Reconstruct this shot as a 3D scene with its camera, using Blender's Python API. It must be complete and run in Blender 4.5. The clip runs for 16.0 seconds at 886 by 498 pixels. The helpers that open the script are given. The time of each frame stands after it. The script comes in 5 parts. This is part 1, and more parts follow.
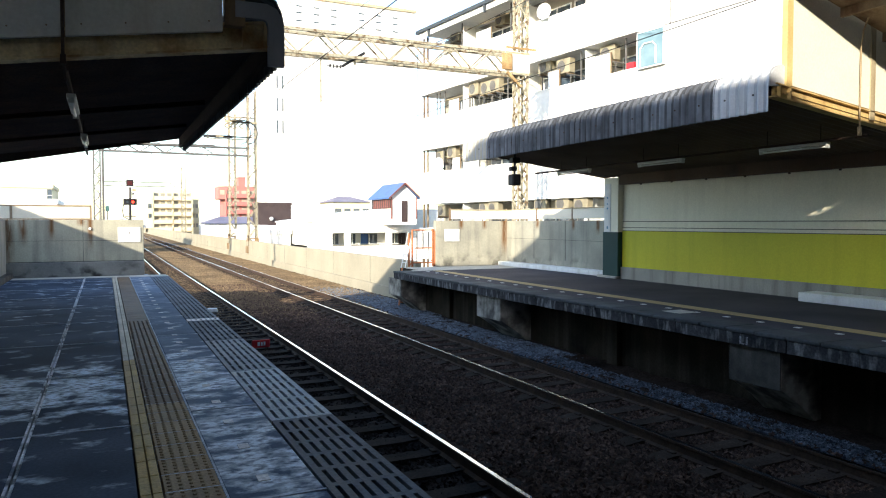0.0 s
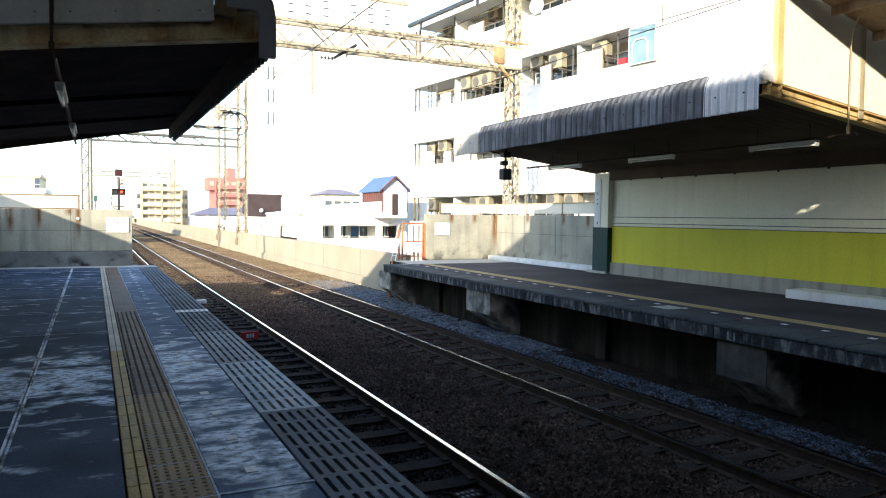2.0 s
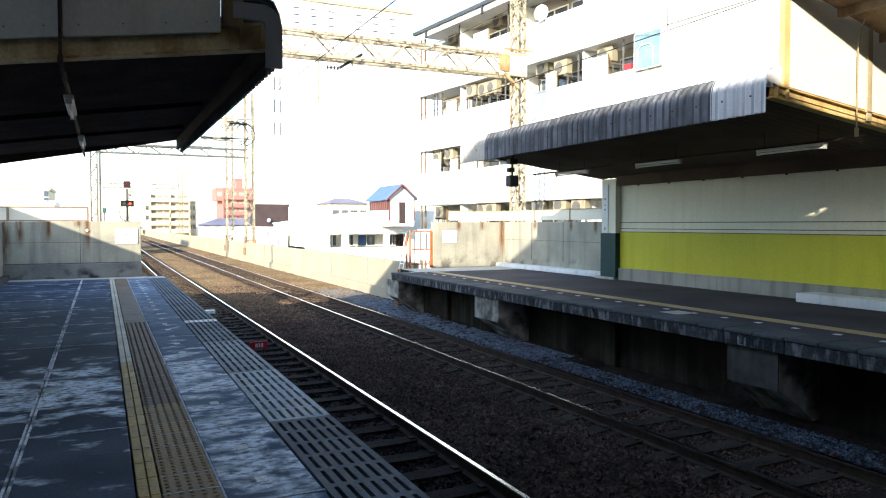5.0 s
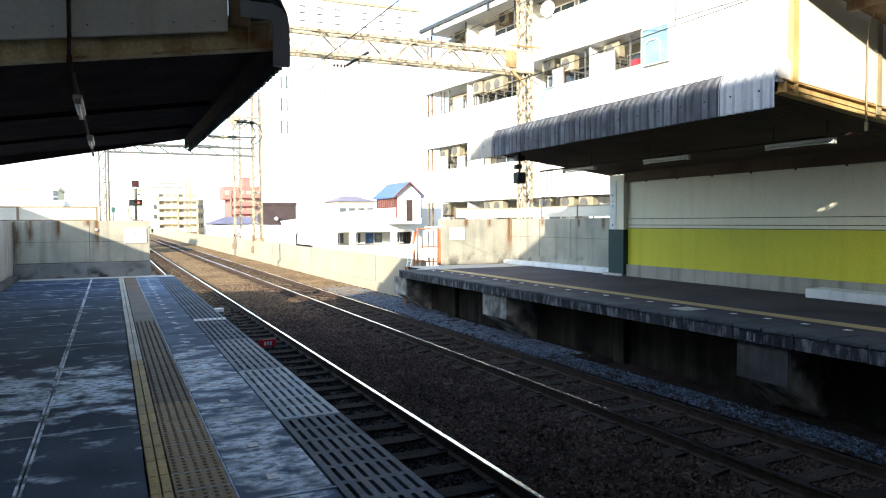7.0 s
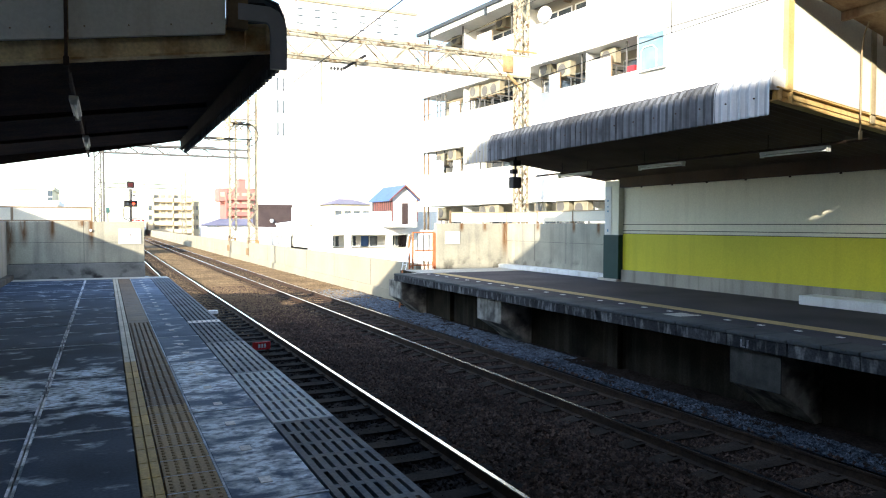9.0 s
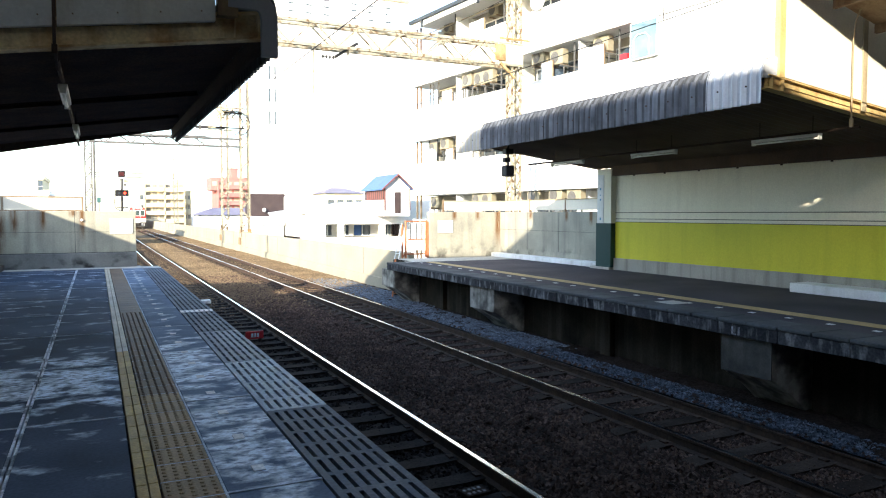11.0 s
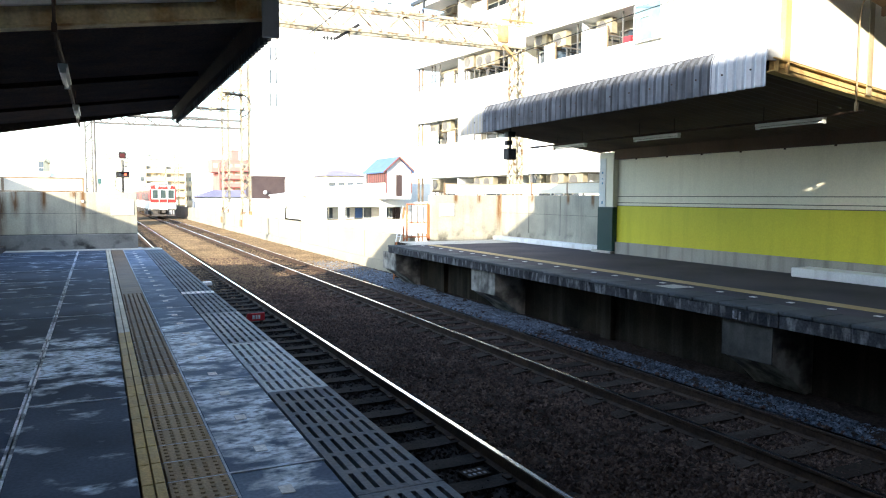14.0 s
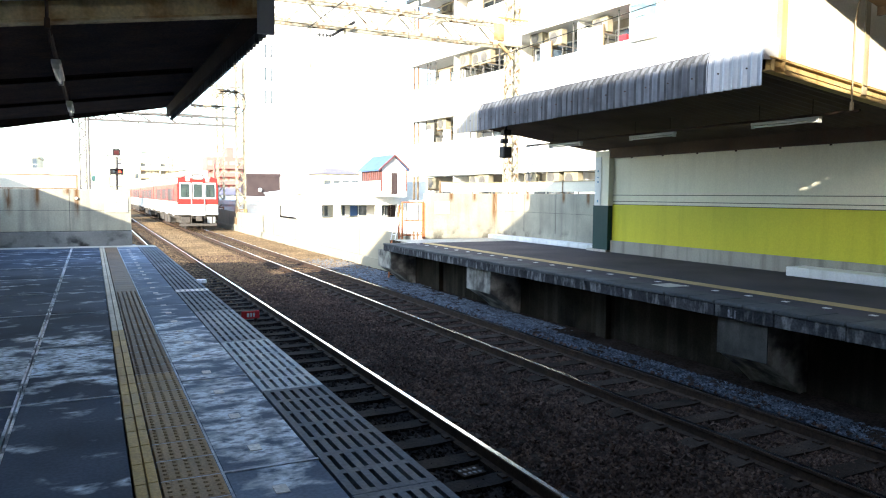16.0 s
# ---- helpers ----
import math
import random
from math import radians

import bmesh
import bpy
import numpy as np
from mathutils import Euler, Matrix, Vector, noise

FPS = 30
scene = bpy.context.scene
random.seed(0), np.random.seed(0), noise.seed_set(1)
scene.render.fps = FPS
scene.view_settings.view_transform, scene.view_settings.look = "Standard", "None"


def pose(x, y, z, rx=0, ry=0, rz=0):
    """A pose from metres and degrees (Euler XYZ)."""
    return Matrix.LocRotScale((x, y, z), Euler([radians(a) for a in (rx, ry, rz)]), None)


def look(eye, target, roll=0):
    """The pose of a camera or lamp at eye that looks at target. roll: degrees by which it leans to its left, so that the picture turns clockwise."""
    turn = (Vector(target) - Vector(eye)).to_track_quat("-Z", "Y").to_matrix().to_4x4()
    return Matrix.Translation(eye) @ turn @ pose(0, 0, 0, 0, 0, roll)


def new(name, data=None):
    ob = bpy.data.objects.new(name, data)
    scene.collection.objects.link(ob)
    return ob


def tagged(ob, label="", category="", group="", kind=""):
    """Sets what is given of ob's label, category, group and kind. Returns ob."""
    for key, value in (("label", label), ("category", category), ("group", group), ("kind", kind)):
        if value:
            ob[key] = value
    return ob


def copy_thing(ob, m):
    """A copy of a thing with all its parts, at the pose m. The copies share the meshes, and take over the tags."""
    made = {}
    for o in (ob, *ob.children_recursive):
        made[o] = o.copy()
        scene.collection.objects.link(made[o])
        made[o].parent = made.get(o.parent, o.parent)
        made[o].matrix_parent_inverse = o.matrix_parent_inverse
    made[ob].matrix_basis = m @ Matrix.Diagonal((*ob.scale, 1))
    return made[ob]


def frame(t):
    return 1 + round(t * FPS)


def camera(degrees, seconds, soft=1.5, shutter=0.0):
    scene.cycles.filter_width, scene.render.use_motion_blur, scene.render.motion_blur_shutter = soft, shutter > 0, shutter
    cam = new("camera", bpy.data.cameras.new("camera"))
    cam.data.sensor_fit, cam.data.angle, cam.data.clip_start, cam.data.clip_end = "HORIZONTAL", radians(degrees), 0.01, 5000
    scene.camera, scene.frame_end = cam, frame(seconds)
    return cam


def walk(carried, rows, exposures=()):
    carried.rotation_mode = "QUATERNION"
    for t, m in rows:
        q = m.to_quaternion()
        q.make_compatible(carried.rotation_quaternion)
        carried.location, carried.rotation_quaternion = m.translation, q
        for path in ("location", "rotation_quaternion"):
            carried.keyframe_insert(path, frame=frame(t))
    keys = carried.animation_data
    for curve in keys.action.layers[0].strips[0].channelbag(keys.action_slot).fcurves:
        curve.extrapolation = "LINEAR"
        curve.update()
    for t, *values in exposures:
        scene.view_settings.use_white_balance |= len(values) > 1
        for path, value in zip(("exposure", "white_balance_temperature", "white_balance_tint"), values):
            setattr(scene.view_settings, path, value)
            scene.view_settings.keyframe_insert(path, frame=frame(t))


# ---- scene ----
cam = camera(62.76, 16.0, soft=1.1)
# seconds, eye, heading right of the track, tilt, lean
PATH = [
    (0.0, -0.000, -0.000, 1.463, 24.93, -2.07, 0.02),
    (0.5, -0.003, -0.003, 1.461, 25.13, -1.87, 0.27),
    (1.0, -0.004, -0.005, 1.462, 25.37, -1.77, 0.41),
    (1.5, -0.006, -0.002, 1.459, 25.65, -2.07, 0.66),
    (2.0, -0.001, -0.001, 1.461, 25.71, -2.56, 0.65),
    (2.5, -0.001, 0.002, 1.458, 25.77, -2.53, 0.57),
    (3.0, -0.001, -0.001, 1.459, 25.54, -2.56, 0.30),
    (3.5, -0.004, 0.007, 1.457, 25.22, -2.33, 0.04),
    (4.0, -0.004, 0.000, 1.456, 25.09, -1.79, 0.01),
    (6.5, -0.011, 0.018, 1.457, 24.93, -2.30, -0.38),
    (7.0, -0.014, 0.007, 1.457, 24.55, -2.16, -0.37),
    (7.5, -0.013, -0.006, 1.458, 24.79, -2.17, -0.32),
    (8.0, -0.015, 0.002, 1.462, 24.74, -2.47, -0.09),
    (8.5, -0.018, -0.000, 1.464, 24.79, -1.87, 0.11),
    (11.0, -0.012, -0.008, 1.460, 25.47, -2.75, 0.01),
    (11.5, -0.013, -0.003, 1.458, 24.93, -3.38, -0.15),
    (12.0, -0.006, 0.007, 1.451, 24.75, -3.50, 0.12),
    (12.5, -0.007, 0.013, 1.456, 24.82, -3.41, 0.11),
    (13.0, -0.009, 0.006, 1.455, 24.99, -3.56, -0.03),
    (13.5, -0.012, 0.007, 1.457, 25.24, -3.77, 0.07),
    (14.0, -0.013, 0.010, 1.453, 25.40, -4.07, 0.29),
    (14.5, -0.013, 0.007, 1.456, 25.12, -4.18, 0.38),
    (15.0, -0.005, 0.015, 1.451, 25.04, -3.97, 0.05),
    (15.5, -0.001, 0.050, 1.445, 25.54, -3.99, 0.14),
    (16.0, -0.007, 0.036, 1.451, 25.79, -4.21, 0.46),
]


EXPOSURE = 1.3


def view(x, y, z, head, tilt, lean):
    h, p, r = radians(head), radians(tilt), radians(lean)
    f = Vector((math.sin(h) * math.cos(p), math.cos(h) * math.cos(p), math.sin(p)))
    a = Vector((math.cos(h), -math.sin(h), 0))
    b = a.cross(f)
    right, up = a * math.cos(r) + b * math.sin(r), b * math.cos(r) - a * math.sin(r)
    m = Matrix((right, up, -f)).transposed().to_4x4()
    m.translation = (x, y, z)
    return m


walk(cam, [(t, view(*row)) for t, *row in PATH],
     exposures=((0.0, EXPOSURE - 0.1), (3.5, EXPOSURE + 0.08), (8.0, EXPOSURE + 0.2), (12.5, EXPOSURE + 0.44), (16.0, EXPOSURE + 0.68)))

# ---- light ----
TO_SUN = Vector((-2.44, -2.0, 1.0)).normalized()
world = bpy.data.worlds.new("sky")
scene.world = world
world.use_nodes = True
wn = world.node_tree.nodes
sky = wn.new("ShaderNodeTexSky")
sky.sky_type = "NISHITA"
sky.sun_disc = False
sky.sun_elevation = math.asin(TO_SUN.z)
sky.sun_rotation = math.atan2(TO_SUN.x, TO_SUN.y)
sky.air_density, sky.dust_density, sky.ozone_density = 1.0, 0.8, 1.5
wn["Background"].inputs["Strength"].default_value = 0.25
world.node_tree.links.new(sky.outputs["Color"], wn["Background"].inputs["Color"])
sun_data = bpy.data.lights.new("sun", "SUN")
sun_data.energy, sun_data.angle, sun_data.color = 4.3, radians(0.53), (1.0, 0.9, 0.74)
sun = new("sun", sun_data)
sun.matrix_basis = look(TO_SUN * 80, (0, 0, 0))


# ---- materials ----
def mat(name, c1, c2=None, rough=0.7, metal=0.0, scale=1.5, lo=0.35, hi=0.7, fine=35.0, grain=0.25, bump=0.15,
        streak=None, streak_amount=0.6, spots=None, vary=0.0, rust=None, mould=None, local=False, glow=0.0, spec=0.2, rough2=None, worn=0.0, relief=0.02, island=0.0, drip=5.0, stains=(), patches=((-0.4, 7.2, 0.5, 0.75), (-1.7, 7.0, 0.6, 0.85))):
    """Two colours mixed by a large noise, a fine grain, optional vertical streaks and spots, bump and a variation per piece."""
    m = bpy.data.materials.new(name)
    m.use_nodes = True
    nt = m.node_tree
    n, link = nt.nodes, nt.links.new
    b = n["Principled BSDF"]
    b.inputs["Metallic"].default_value = metal
    b.inputs["Roughness"].default_value = rough
    b.inputs["Specular IOR Level"].default_value = spec
    if local:
        pos = n.new("ShaderNodeTexCoord").outputs["Object"]
    else:
        pos = n.new("ShaderNodeNewGeometry").outputs["Position"]

    def noise_at(s, detail=5.0, stretch=None, twist=0.0):
        t = n.new("ShaderNodeTexNoise")
        t.inputs["Scale"].default_value, t.inputs["Detail"].default_value = s, detail
        t.inputs["Distortion"].default_value = twist
        if stretch:
            mp = n.new("ShaderNodeMapping")
            mp.inputs["Scale"].default_value = stretch
            link(pos, mp.inputs["Vector"])
            link(mp.outputs["Vector"], t.inputs["Vector"])
        else:
            link(pos, t.inputs["Vector"])
        return t.outputs["Fac"]

    def ramp(fac, a, z):
        r = n.new("ShaderNodeMapRange")
        r.inputs["From Min"].default_value, r.inputs["From Max"].default_value = a, z
        link(fac, r.inputs["Value"])
        return r.outputs["Result"]

    def mix(fac, a, z, mode="MIX"):
        x = n.new("ShaderNodeMix")
        x.data_type, x.blend_type = "RGBA", mode
        for sock, val in ((x.inputs[0], fac), (x.inputs[6], a), (x.inputs[7], z)):
            if isinstance(val, (int, float)):
                sock.default_value = val
            elif isinstance(val, tuple):
                sock.default_value = (*val[:3], 1)
            else:
                link(val, sock)
        return x.outputs[2]

    big = ramp(noise_at(scale), lo, hi)
    col = mix(big, tuple(c1), tuple(c2 or c1))
    if rough2 is not None:
        r = n.new("ShaderNodeMapRange")
        r.inputs["To Min"].default_value, r.inputs["To Max"].default_value = rough, rough2
        link(big, r.inputs["Value"])
        link(r.outputs["Result"], b.inputs["Roughness"])
    if streak:
        f1 = ramp(noise_at(1.0, 3.0, (drip, drip, 0.35 if drip < 6 else 2.6)), 0.5, 0.72)
        mul = n.new("ShaderNodeMath")
        mul.operation = "MULTIPLY"
        mul.inputs[1].default_value = streak_amount
        link(f1, mul.inputs[0])
        col = mix(mul.outputs[0], col, tuple(streak))
    for zone, tint, st in ((rust, (0.13, 0.06, 0.022), (3.2, 3.2, 0.22)), (mould, (0.03, 0.03, 0.028), (2.2, 2.2, 2.5))):
        if not zone:
            continue
        sep = n.new("ShaderNodeSeparateXYZ")
        link(pos, sep.inputs[0])
        mk = n.new("ShaderNodeMath")
        mk.operation = "MULTIPLY"
        link(ramp(noise_at(1.0, 6.0, st), 0.51, 0.64), mk.inputs[0])
        link(ramp(sep.outputs["Z"], *zone), mk.inputs[1])
        col = mix(mk.outputs[0], col, tint)
    if stains:
        # rust runs below fixings: axis, place, half width, top, foot
        sep = n.new("ShaderNodeSeparateXYZ")
        link(pos, sep.inputs[0])
        ragged = ramp(noise_at(1.0, 6.0, (14.0, 14.0, 2.2)), 0.22, 0.48)
        for axis, at, half, top, foot in stains:
            off = n.new("ShaderNodeMath")
            off.operation = "SUBTRACT"
            off.inputs[1].default_value = at
            link(sep.outputs[axis], off.inputs[0])
            dist = n.new("ShaderNodeMath")
            dist.operation = "ABSOLUTE"
            link(off.outputs[0], dist.inputs[0])
            side = n.new("ShaderNodeMath")
            side.operation = "MULTIPLY"
            link(ramp(dist.outputs[0], half, half * 0.15), side.inputs[0])
            link(ramp(sep.outputs["Z"], foot, foot + (top - foot) * 0.5), side.inputs[1])
            both = n.new("ShaderNodeMath")
            both.operation = "MULTIPLY"
            link(side.outputs[0], both.inputs[0])
            link(ragged, both.inputs[1])
            col = mix(both.outputs[0], col, (0.14, 0.07, 0.028))
    if spots:
        # worn patch where passengers stand, broken up by finer noise
        reach = None
        for px, py, sx, sy in patches:
            sub = n.new("ShaderNodeVectorMath")
            sub.operation = "SUBTRACT"
            sub.inputs[1].default_value = (px, py, 0.0)
            link(pos, sub.inputs[0])
            sc = n.new("ShaderNodeVectorMath")
            sc.operation = "MULTIPLY"
            sc.inputs[1].default_value = (sx, sy, 0.0)
            link(sub.outputs[0], sc.inputs[0])
            ln = n.new("ShaderNodeVectorMath")
            ln.operation = "LENGTH"
            link(sc.outputs[0], ln.inputs[0])
            if reach is None:
                reach = ln.outputs["Value"]
            else:
                least = n.new("ShaderNodeMath")
                least.operation = "MINIMUM"
                link(reach, least.inputs[0])
                link(ln.outputs["Value"], least.inputs[1])
                reach = least.outputs[0]
        far = n.new("ShaderNodeMapRange")
        far.inputs["From Min"].default_value, far.inputs["From Max"].default_value = 1.3, 0.2
        far.inputs["To Min"].default_value, far.inputs["To Max"].default_value = -0.13 + worn, 0.095 + worn
        link(reach, far.inputs["Value"])
        add = n.new("ShaderNodeMath")
        add.operation = "ADD"
        link(noise_at(3.6, 15.0, (0.8, 1.1, 1.0), 0.3), add.inputs[0])
        link(far.outputs["Result"], add.inputs[1])
        soft = n.new("ShaderNodeMath")
        soft.operation = "MULTIPLY"
        link(ramp(add.outputs[0], 0.46, 0.62), soft.inputs[0])
        link(ramp(noise_at(16.0, 6.0, (0.8, 1.15, 1.0)), 0.32, 0.56), soft.inputs[1])
        col = mix(soft.outputs[0], col, tuple(spots))
    if grain:
        g = noise_at(fine, 3.0)
        gr = n.new("ShaderNodeMapRange")
        gr.inputs["From Min"].default_value, gr.inputs["From Max"].default_value = 0.3, 0.7
        gr.inputs["To Min"].default_value, gr.inputs["To Max"].default_value = 1 - grain, 1 + grain
        link(g, gr.inputs["Value"])
        comb = n.new("ShaderNodeCombineColor")
        for i in range(3):
            link(gr.outputs["Result"], comb.inputs[i])
        col = mix(1.0, col, comb.outputs["Color"], "MULTIPLY")
        if bump:
            bp = n.new("ShaderNodeBump")
            bp.inputs["Strength"].default_value, bp.inputs["Distance"].default_value = bump, relief
            link(g, bp.inputs["Height"])
            link(bp.outputs["Normal"], b.inputs["Normal"])
    if vary:
        info = n.new("ShaderNodeObjectInfo")
        hs = n.new("ShaderNodeHueSaturation")
        vr = n.new("ShaderNodeMapRange")
        vr.inputs["To Min"].default_value, vr.inputs["To Max"].default_value = 1 - vary, 1 + vary
        link(info.outputs["Random"], vr.inputs["Value"])
        link(vr.outputs["Result"], hs.inputs["Value"])
        link(col, hs.inputs["Color"])
        col = hs.outputs["Color"]
    if island:
        hs = n.new("ShaderNodeHueSaturation")
        vr = n.new("ShaderNodeMapRange")
        vr.inputs["To Min"].default_value, vr.inputs["To Max"].default_value = 1 - island, 1 + island
        link(n.new("ShaderNodeNewGeometry").outputs["Random Per Island"], vr.inputs["Value"])
        link(vr.outputs["Result"], hs.inputs["Value"])
        link(col, hs.inputs["Color"])
        col = hs.outputs["Color"]
    link(col, b.inputs["Base Color"])
    if glow:
        b.inputs["Emission Color"].default_value = (*c1[:3], 1)
        b.inputs["Emission Strength"].default_value = glow
    return m


CORNER_X = 12.72  # rear wall behind the open end of the far platform
ASPHALT = mat("platform_asphalt", (0.027, 0.042, 0.067), (0.072, 0.1, 0.146), spec=0.06, rough=0.85, scale=0.9, fine=45, grain=0.16,
              spots=(0.64, 0.77, 0.9), vary=0.1, bump=0.1, rough2=0.9)
ASPHALT_EDGE = mat("pale_worn_asphalt", (0.09, 0.127, 0.188), (0.165, 0.22, 0.3), spec=0.06, rough=0.85, scale=1.6, fine=45, grain=0.16, spots=(0.78, 0.88, 0.97), worn=0.015, patches=((0.62, 7.3, 1.3, 0.5), (0.95, 4.5, 1.1, 1.1), (0.7, 5.5, 1.6, 1.2)), vary=0.1, bump=0.1)
ASPHALT_FAR = mat("far_asphalt", spec=0.04, c1=(0.05, 0.049, 0.058), c2=(0.085, 0.08, 0.09), rough=0.7, scale=0.7, fine=60, grain=0.3, bump=0.25)
CONCRETE = mat("concrete", (0.36, 0.35, 0.31), (0.27, 0.265, 0.24), scale=1.1, fine=28, grain=0.08, streak=(0.1, 0.095, 0.085), streak_amount=0.6, bump=0.08, rough=0.85)
CONCRETE_DARK = mat("stained_concrete", (0.12, 0.117, 0.108), (0.045, 0.045, 0.043), scale=1.6, fine=25, grain=0.3, streak=(0.035, 0.033, 0.03), streak_amount=0.8, bump=0.3, rough=0.9)
CONCRETE_PALE = mat("pale_concrete", (0.33, 0.3, 0.225), (0.27, 0.245, 0.185), scale=0.5, fine=18, grain=0.08, streak=(0.2, 0.185, 0.15), streak_amount=0.2, rough=0.85)
def end_concrete(name, stains, pale=(0.35, 0.335, 0.265), dull=(0.24, 0.235, 0.195)):
    return mat(name, pale, dull, scale=1.3, fine=28, grain=0.1, streak=(0.17, 0.165, 0.145), streak_amount=0.55, bump=0.08, rough=0.85, mould=(0.5, -0.1), stains=stains)


END_NEAR = end_concrete("weathered_wall_concrete", ((0, -2.3, .16, 1.6, .2), (0, -1.97, .13, 1.55, .8), (0, -1.3, .1, 1.55, .95), (0, -.6, .12, 1.56, 1.35), (0, -.37, .09, 1.5, .68)), (0.43, 0.41, 0.315), (0.31, 0.3, 0.24))
END_FAR = end_concrete("weathered_end_wall_concrete", ((0, 11.0, .12, 1.53, 1.2), (0, 11.9, .12, 1.53, 1.2), (0, CORNER_X - .03, .16, 1.6, .2)))
END_REAR = end_concrete("weathered_rear_wall_concrete", ((1, 22.15, .14, 1.6, .2), (1, 20.1, .14, 1.53, 1.25), (1, 18.1, .12, 1.53, 1.2), (1, 16.9, .12, 1.53, 1.1)))
PLINTH = mat("dark_wall_plinth", (0.235, 0.235, 0.215), (0.15, 0.15, 0.14), scale=1.8, fine=28, grain=0.1, bump=0.1, rough=0.9, mould=(0.5, 0.1))
# dark base colour carries the shade below the platform overhang
UNDER = mat("overhang_shade_concrete", (0.038, 0.031, 0.022), (0.012, 0.0105, 0.008), scale=1.2, grain=0.2, rough=0.95, spec=0.05, streak=(0.08, 0.07, 0.055), streak_amount=0.4)
# streaks are stains; bounce light and shade are put into the two tones
BRACKET_SHADED = mat("shaded_stained_bracket_concrete", (0.11, 0.105, 0.093), (0.037, 0.036, 0.033), scale=2.2, grain=0.12, bump=0.1, rough=0.9, streak=(0.04, 0.038, 0.035), streak_amount=0.85)
BRACKET_LIT = mat("lit_streaked_bracket_concrete", (0.36, 0.34, 0.29), (0.1, 0.092, 0.08), scale=3.2, lo=0.4, hi=0.62, grain=0.12, bump=0.1, rough=0.9, streak=(0.05, 0.047, 0.042), streak_amount=0.7)
DRAIN_EDGE = mat("worn_pale_drain_edge", (0.62, 0.68, 0.76), (0.12, 0.145, 0.18), scale=7, lo=0.42, hi=0.58, rough=0.8)
EDGE_STRIP = mat("pale_edge_strip", (0.5, 0.48, 0.42), (0.36, 0.35, 0.32), scale=3, rough=0.8)
YELLOW_TILE = mat("yellow_tile", (0.37, 0.245, 0.06), (0.28, 0.19, 0.06), scale=2.5, fine=50, rough=0.6, vary=0.12, streak=(0.1, 0.09, 0.06), streak_amount=0.2)
BROWN_TILE = mat("brown_tactile_tile", (0.135, 0.085, 0.05), (0.088, 0.06, 0.039), scale=2.0, fine=60, rough=0.65, vary=0.12)
OCHRE_TILE = mat("worn_ochre_tactile_tile", (0.26, 0.175, 0.085), (0.18, 0.12, 0.06), scale=2.0, fine=60, rough=0.65, vary=0.12)
PALE_TILE = mat("faded_cream_tile", (0.46, 0.42, 0.33), (0.33, 0.3, 0.23), scale=2.5, fine=50, rough=0.6, vary=0.12)
FAR_TILE = mat("ochre_tactile_tile", (0.43, 0.32, 0.15), (0.33, 0.25, 0.13), scale=2.0, fine=60, rough=0.7, vary=0.1)
WHITE_MARK = mat("white_mark", (0.75, 0.76, 0.76), (0.55, 0.56, 0.56), scale=9, rough=0.6)
FADED_MARK = mat("faded_white_mark", (0.3, 0.3, 0.32), (0.12, 0.12, 0.13), scale=22, lo=0.4, hi=0.6, rough=0.8)
GRATE = mat("dark_steel_grating", (0.066, 0.085, 0.11), (0.115, 0.145, 0.18), scale=2, spec=0.1, rough=0.7, vary=0.1)
GRATE_NEW = mat("galvanised_grating", (0.36, 0.43, 0.48), (0.26, 0.315, 0.36), scale=3, spec=0.15, rough=0.65)
GRATE_MID = mat("dull_galvanised_grating", (0.2, 0.245, 0.285), (0.13, 0.165, 0.2), scale=2, spec=0.15, rough=0.65)
# blue tint in the steel colour helps out the sky reflection
RAIL_TOP = mat("polished_rail_head", (0.66, 0.73, 0.84), (0.6, 0.67, 0.78), rough=0.16, metal=1.0, grain=0.05, bump=0.0)
RAIL_DULL = mat("duller_rail_head", (0.6, 0.63, 0.7), (0.5, 0.53, 0.6), rough=0.19, metal=1.0, grain=0.05, bump=0.0)
RAIL_SIDE = mat("rusty_rail", (0.065, 0.039, 0.025), (0.036, 0.023, 0.017), scale=6, rough=0.85)
# sleeper colour darkened to carry the shade beside the near platform
SLEEPER_SHADED = mat("shade_dark_sleeper", (0.03, 0.025, 0.022), (0.017, 0.014, 0.013), spec=0.04, scale=3, rough=0.9, vary=0.25)
SLEEPER = mat("sleeper", (0.055, 0.041, 0.032), (0.03, 0.023, 0.019), spec=0.03, scale=3, rough=0.95, vary=0.25)
BALLAST = mat("rust_stained_ballast", spec=0.03, c1=(0.1, 0.066, 0.052), c2=(0.055, 0.037, 0.03), scale=1.3, fine=30, grain=0.35, bump=0.5, rough=0.95, relief=0.03, island=0.55)
# bed darkened as the shade in the gaps between stones
BALLAST_BED = mat("gap_shade_ballast_bed", spec=0.03, c1=(0.04, 0.028, 0.022), c2=(0.022, 0.016, 0.013), scale=1.3, fine=26, grain=0.5, bump=0.8, rough=0.95, relief=0.04)
# ballast darkened in its colour, standing for the shade along the near platform
BALLAST_SHADED = mat("shade_dark_ballast", spec=0.05, c1=(0.024, 0.019, 0.017), c2=(0.01, 0.008, 0.008), scale=1.6, fine=30, grain=0.35, bump=0.5, rough=0.9, relief=0.03, island=0.5)
# paler copy of the ballast, sunlight on the viaduct stretch put into its colour
BALLAST_SUNLIT = mat("sun_bright_ballast", spec=0.03, c1=(0.2, 0.145, 0.087), c2=(0.128, 0.092, 0.057), scale=0.6, fine=24, grain=0.2, bump=0.4, rough=0.95, relief=0.05, island=0.28)
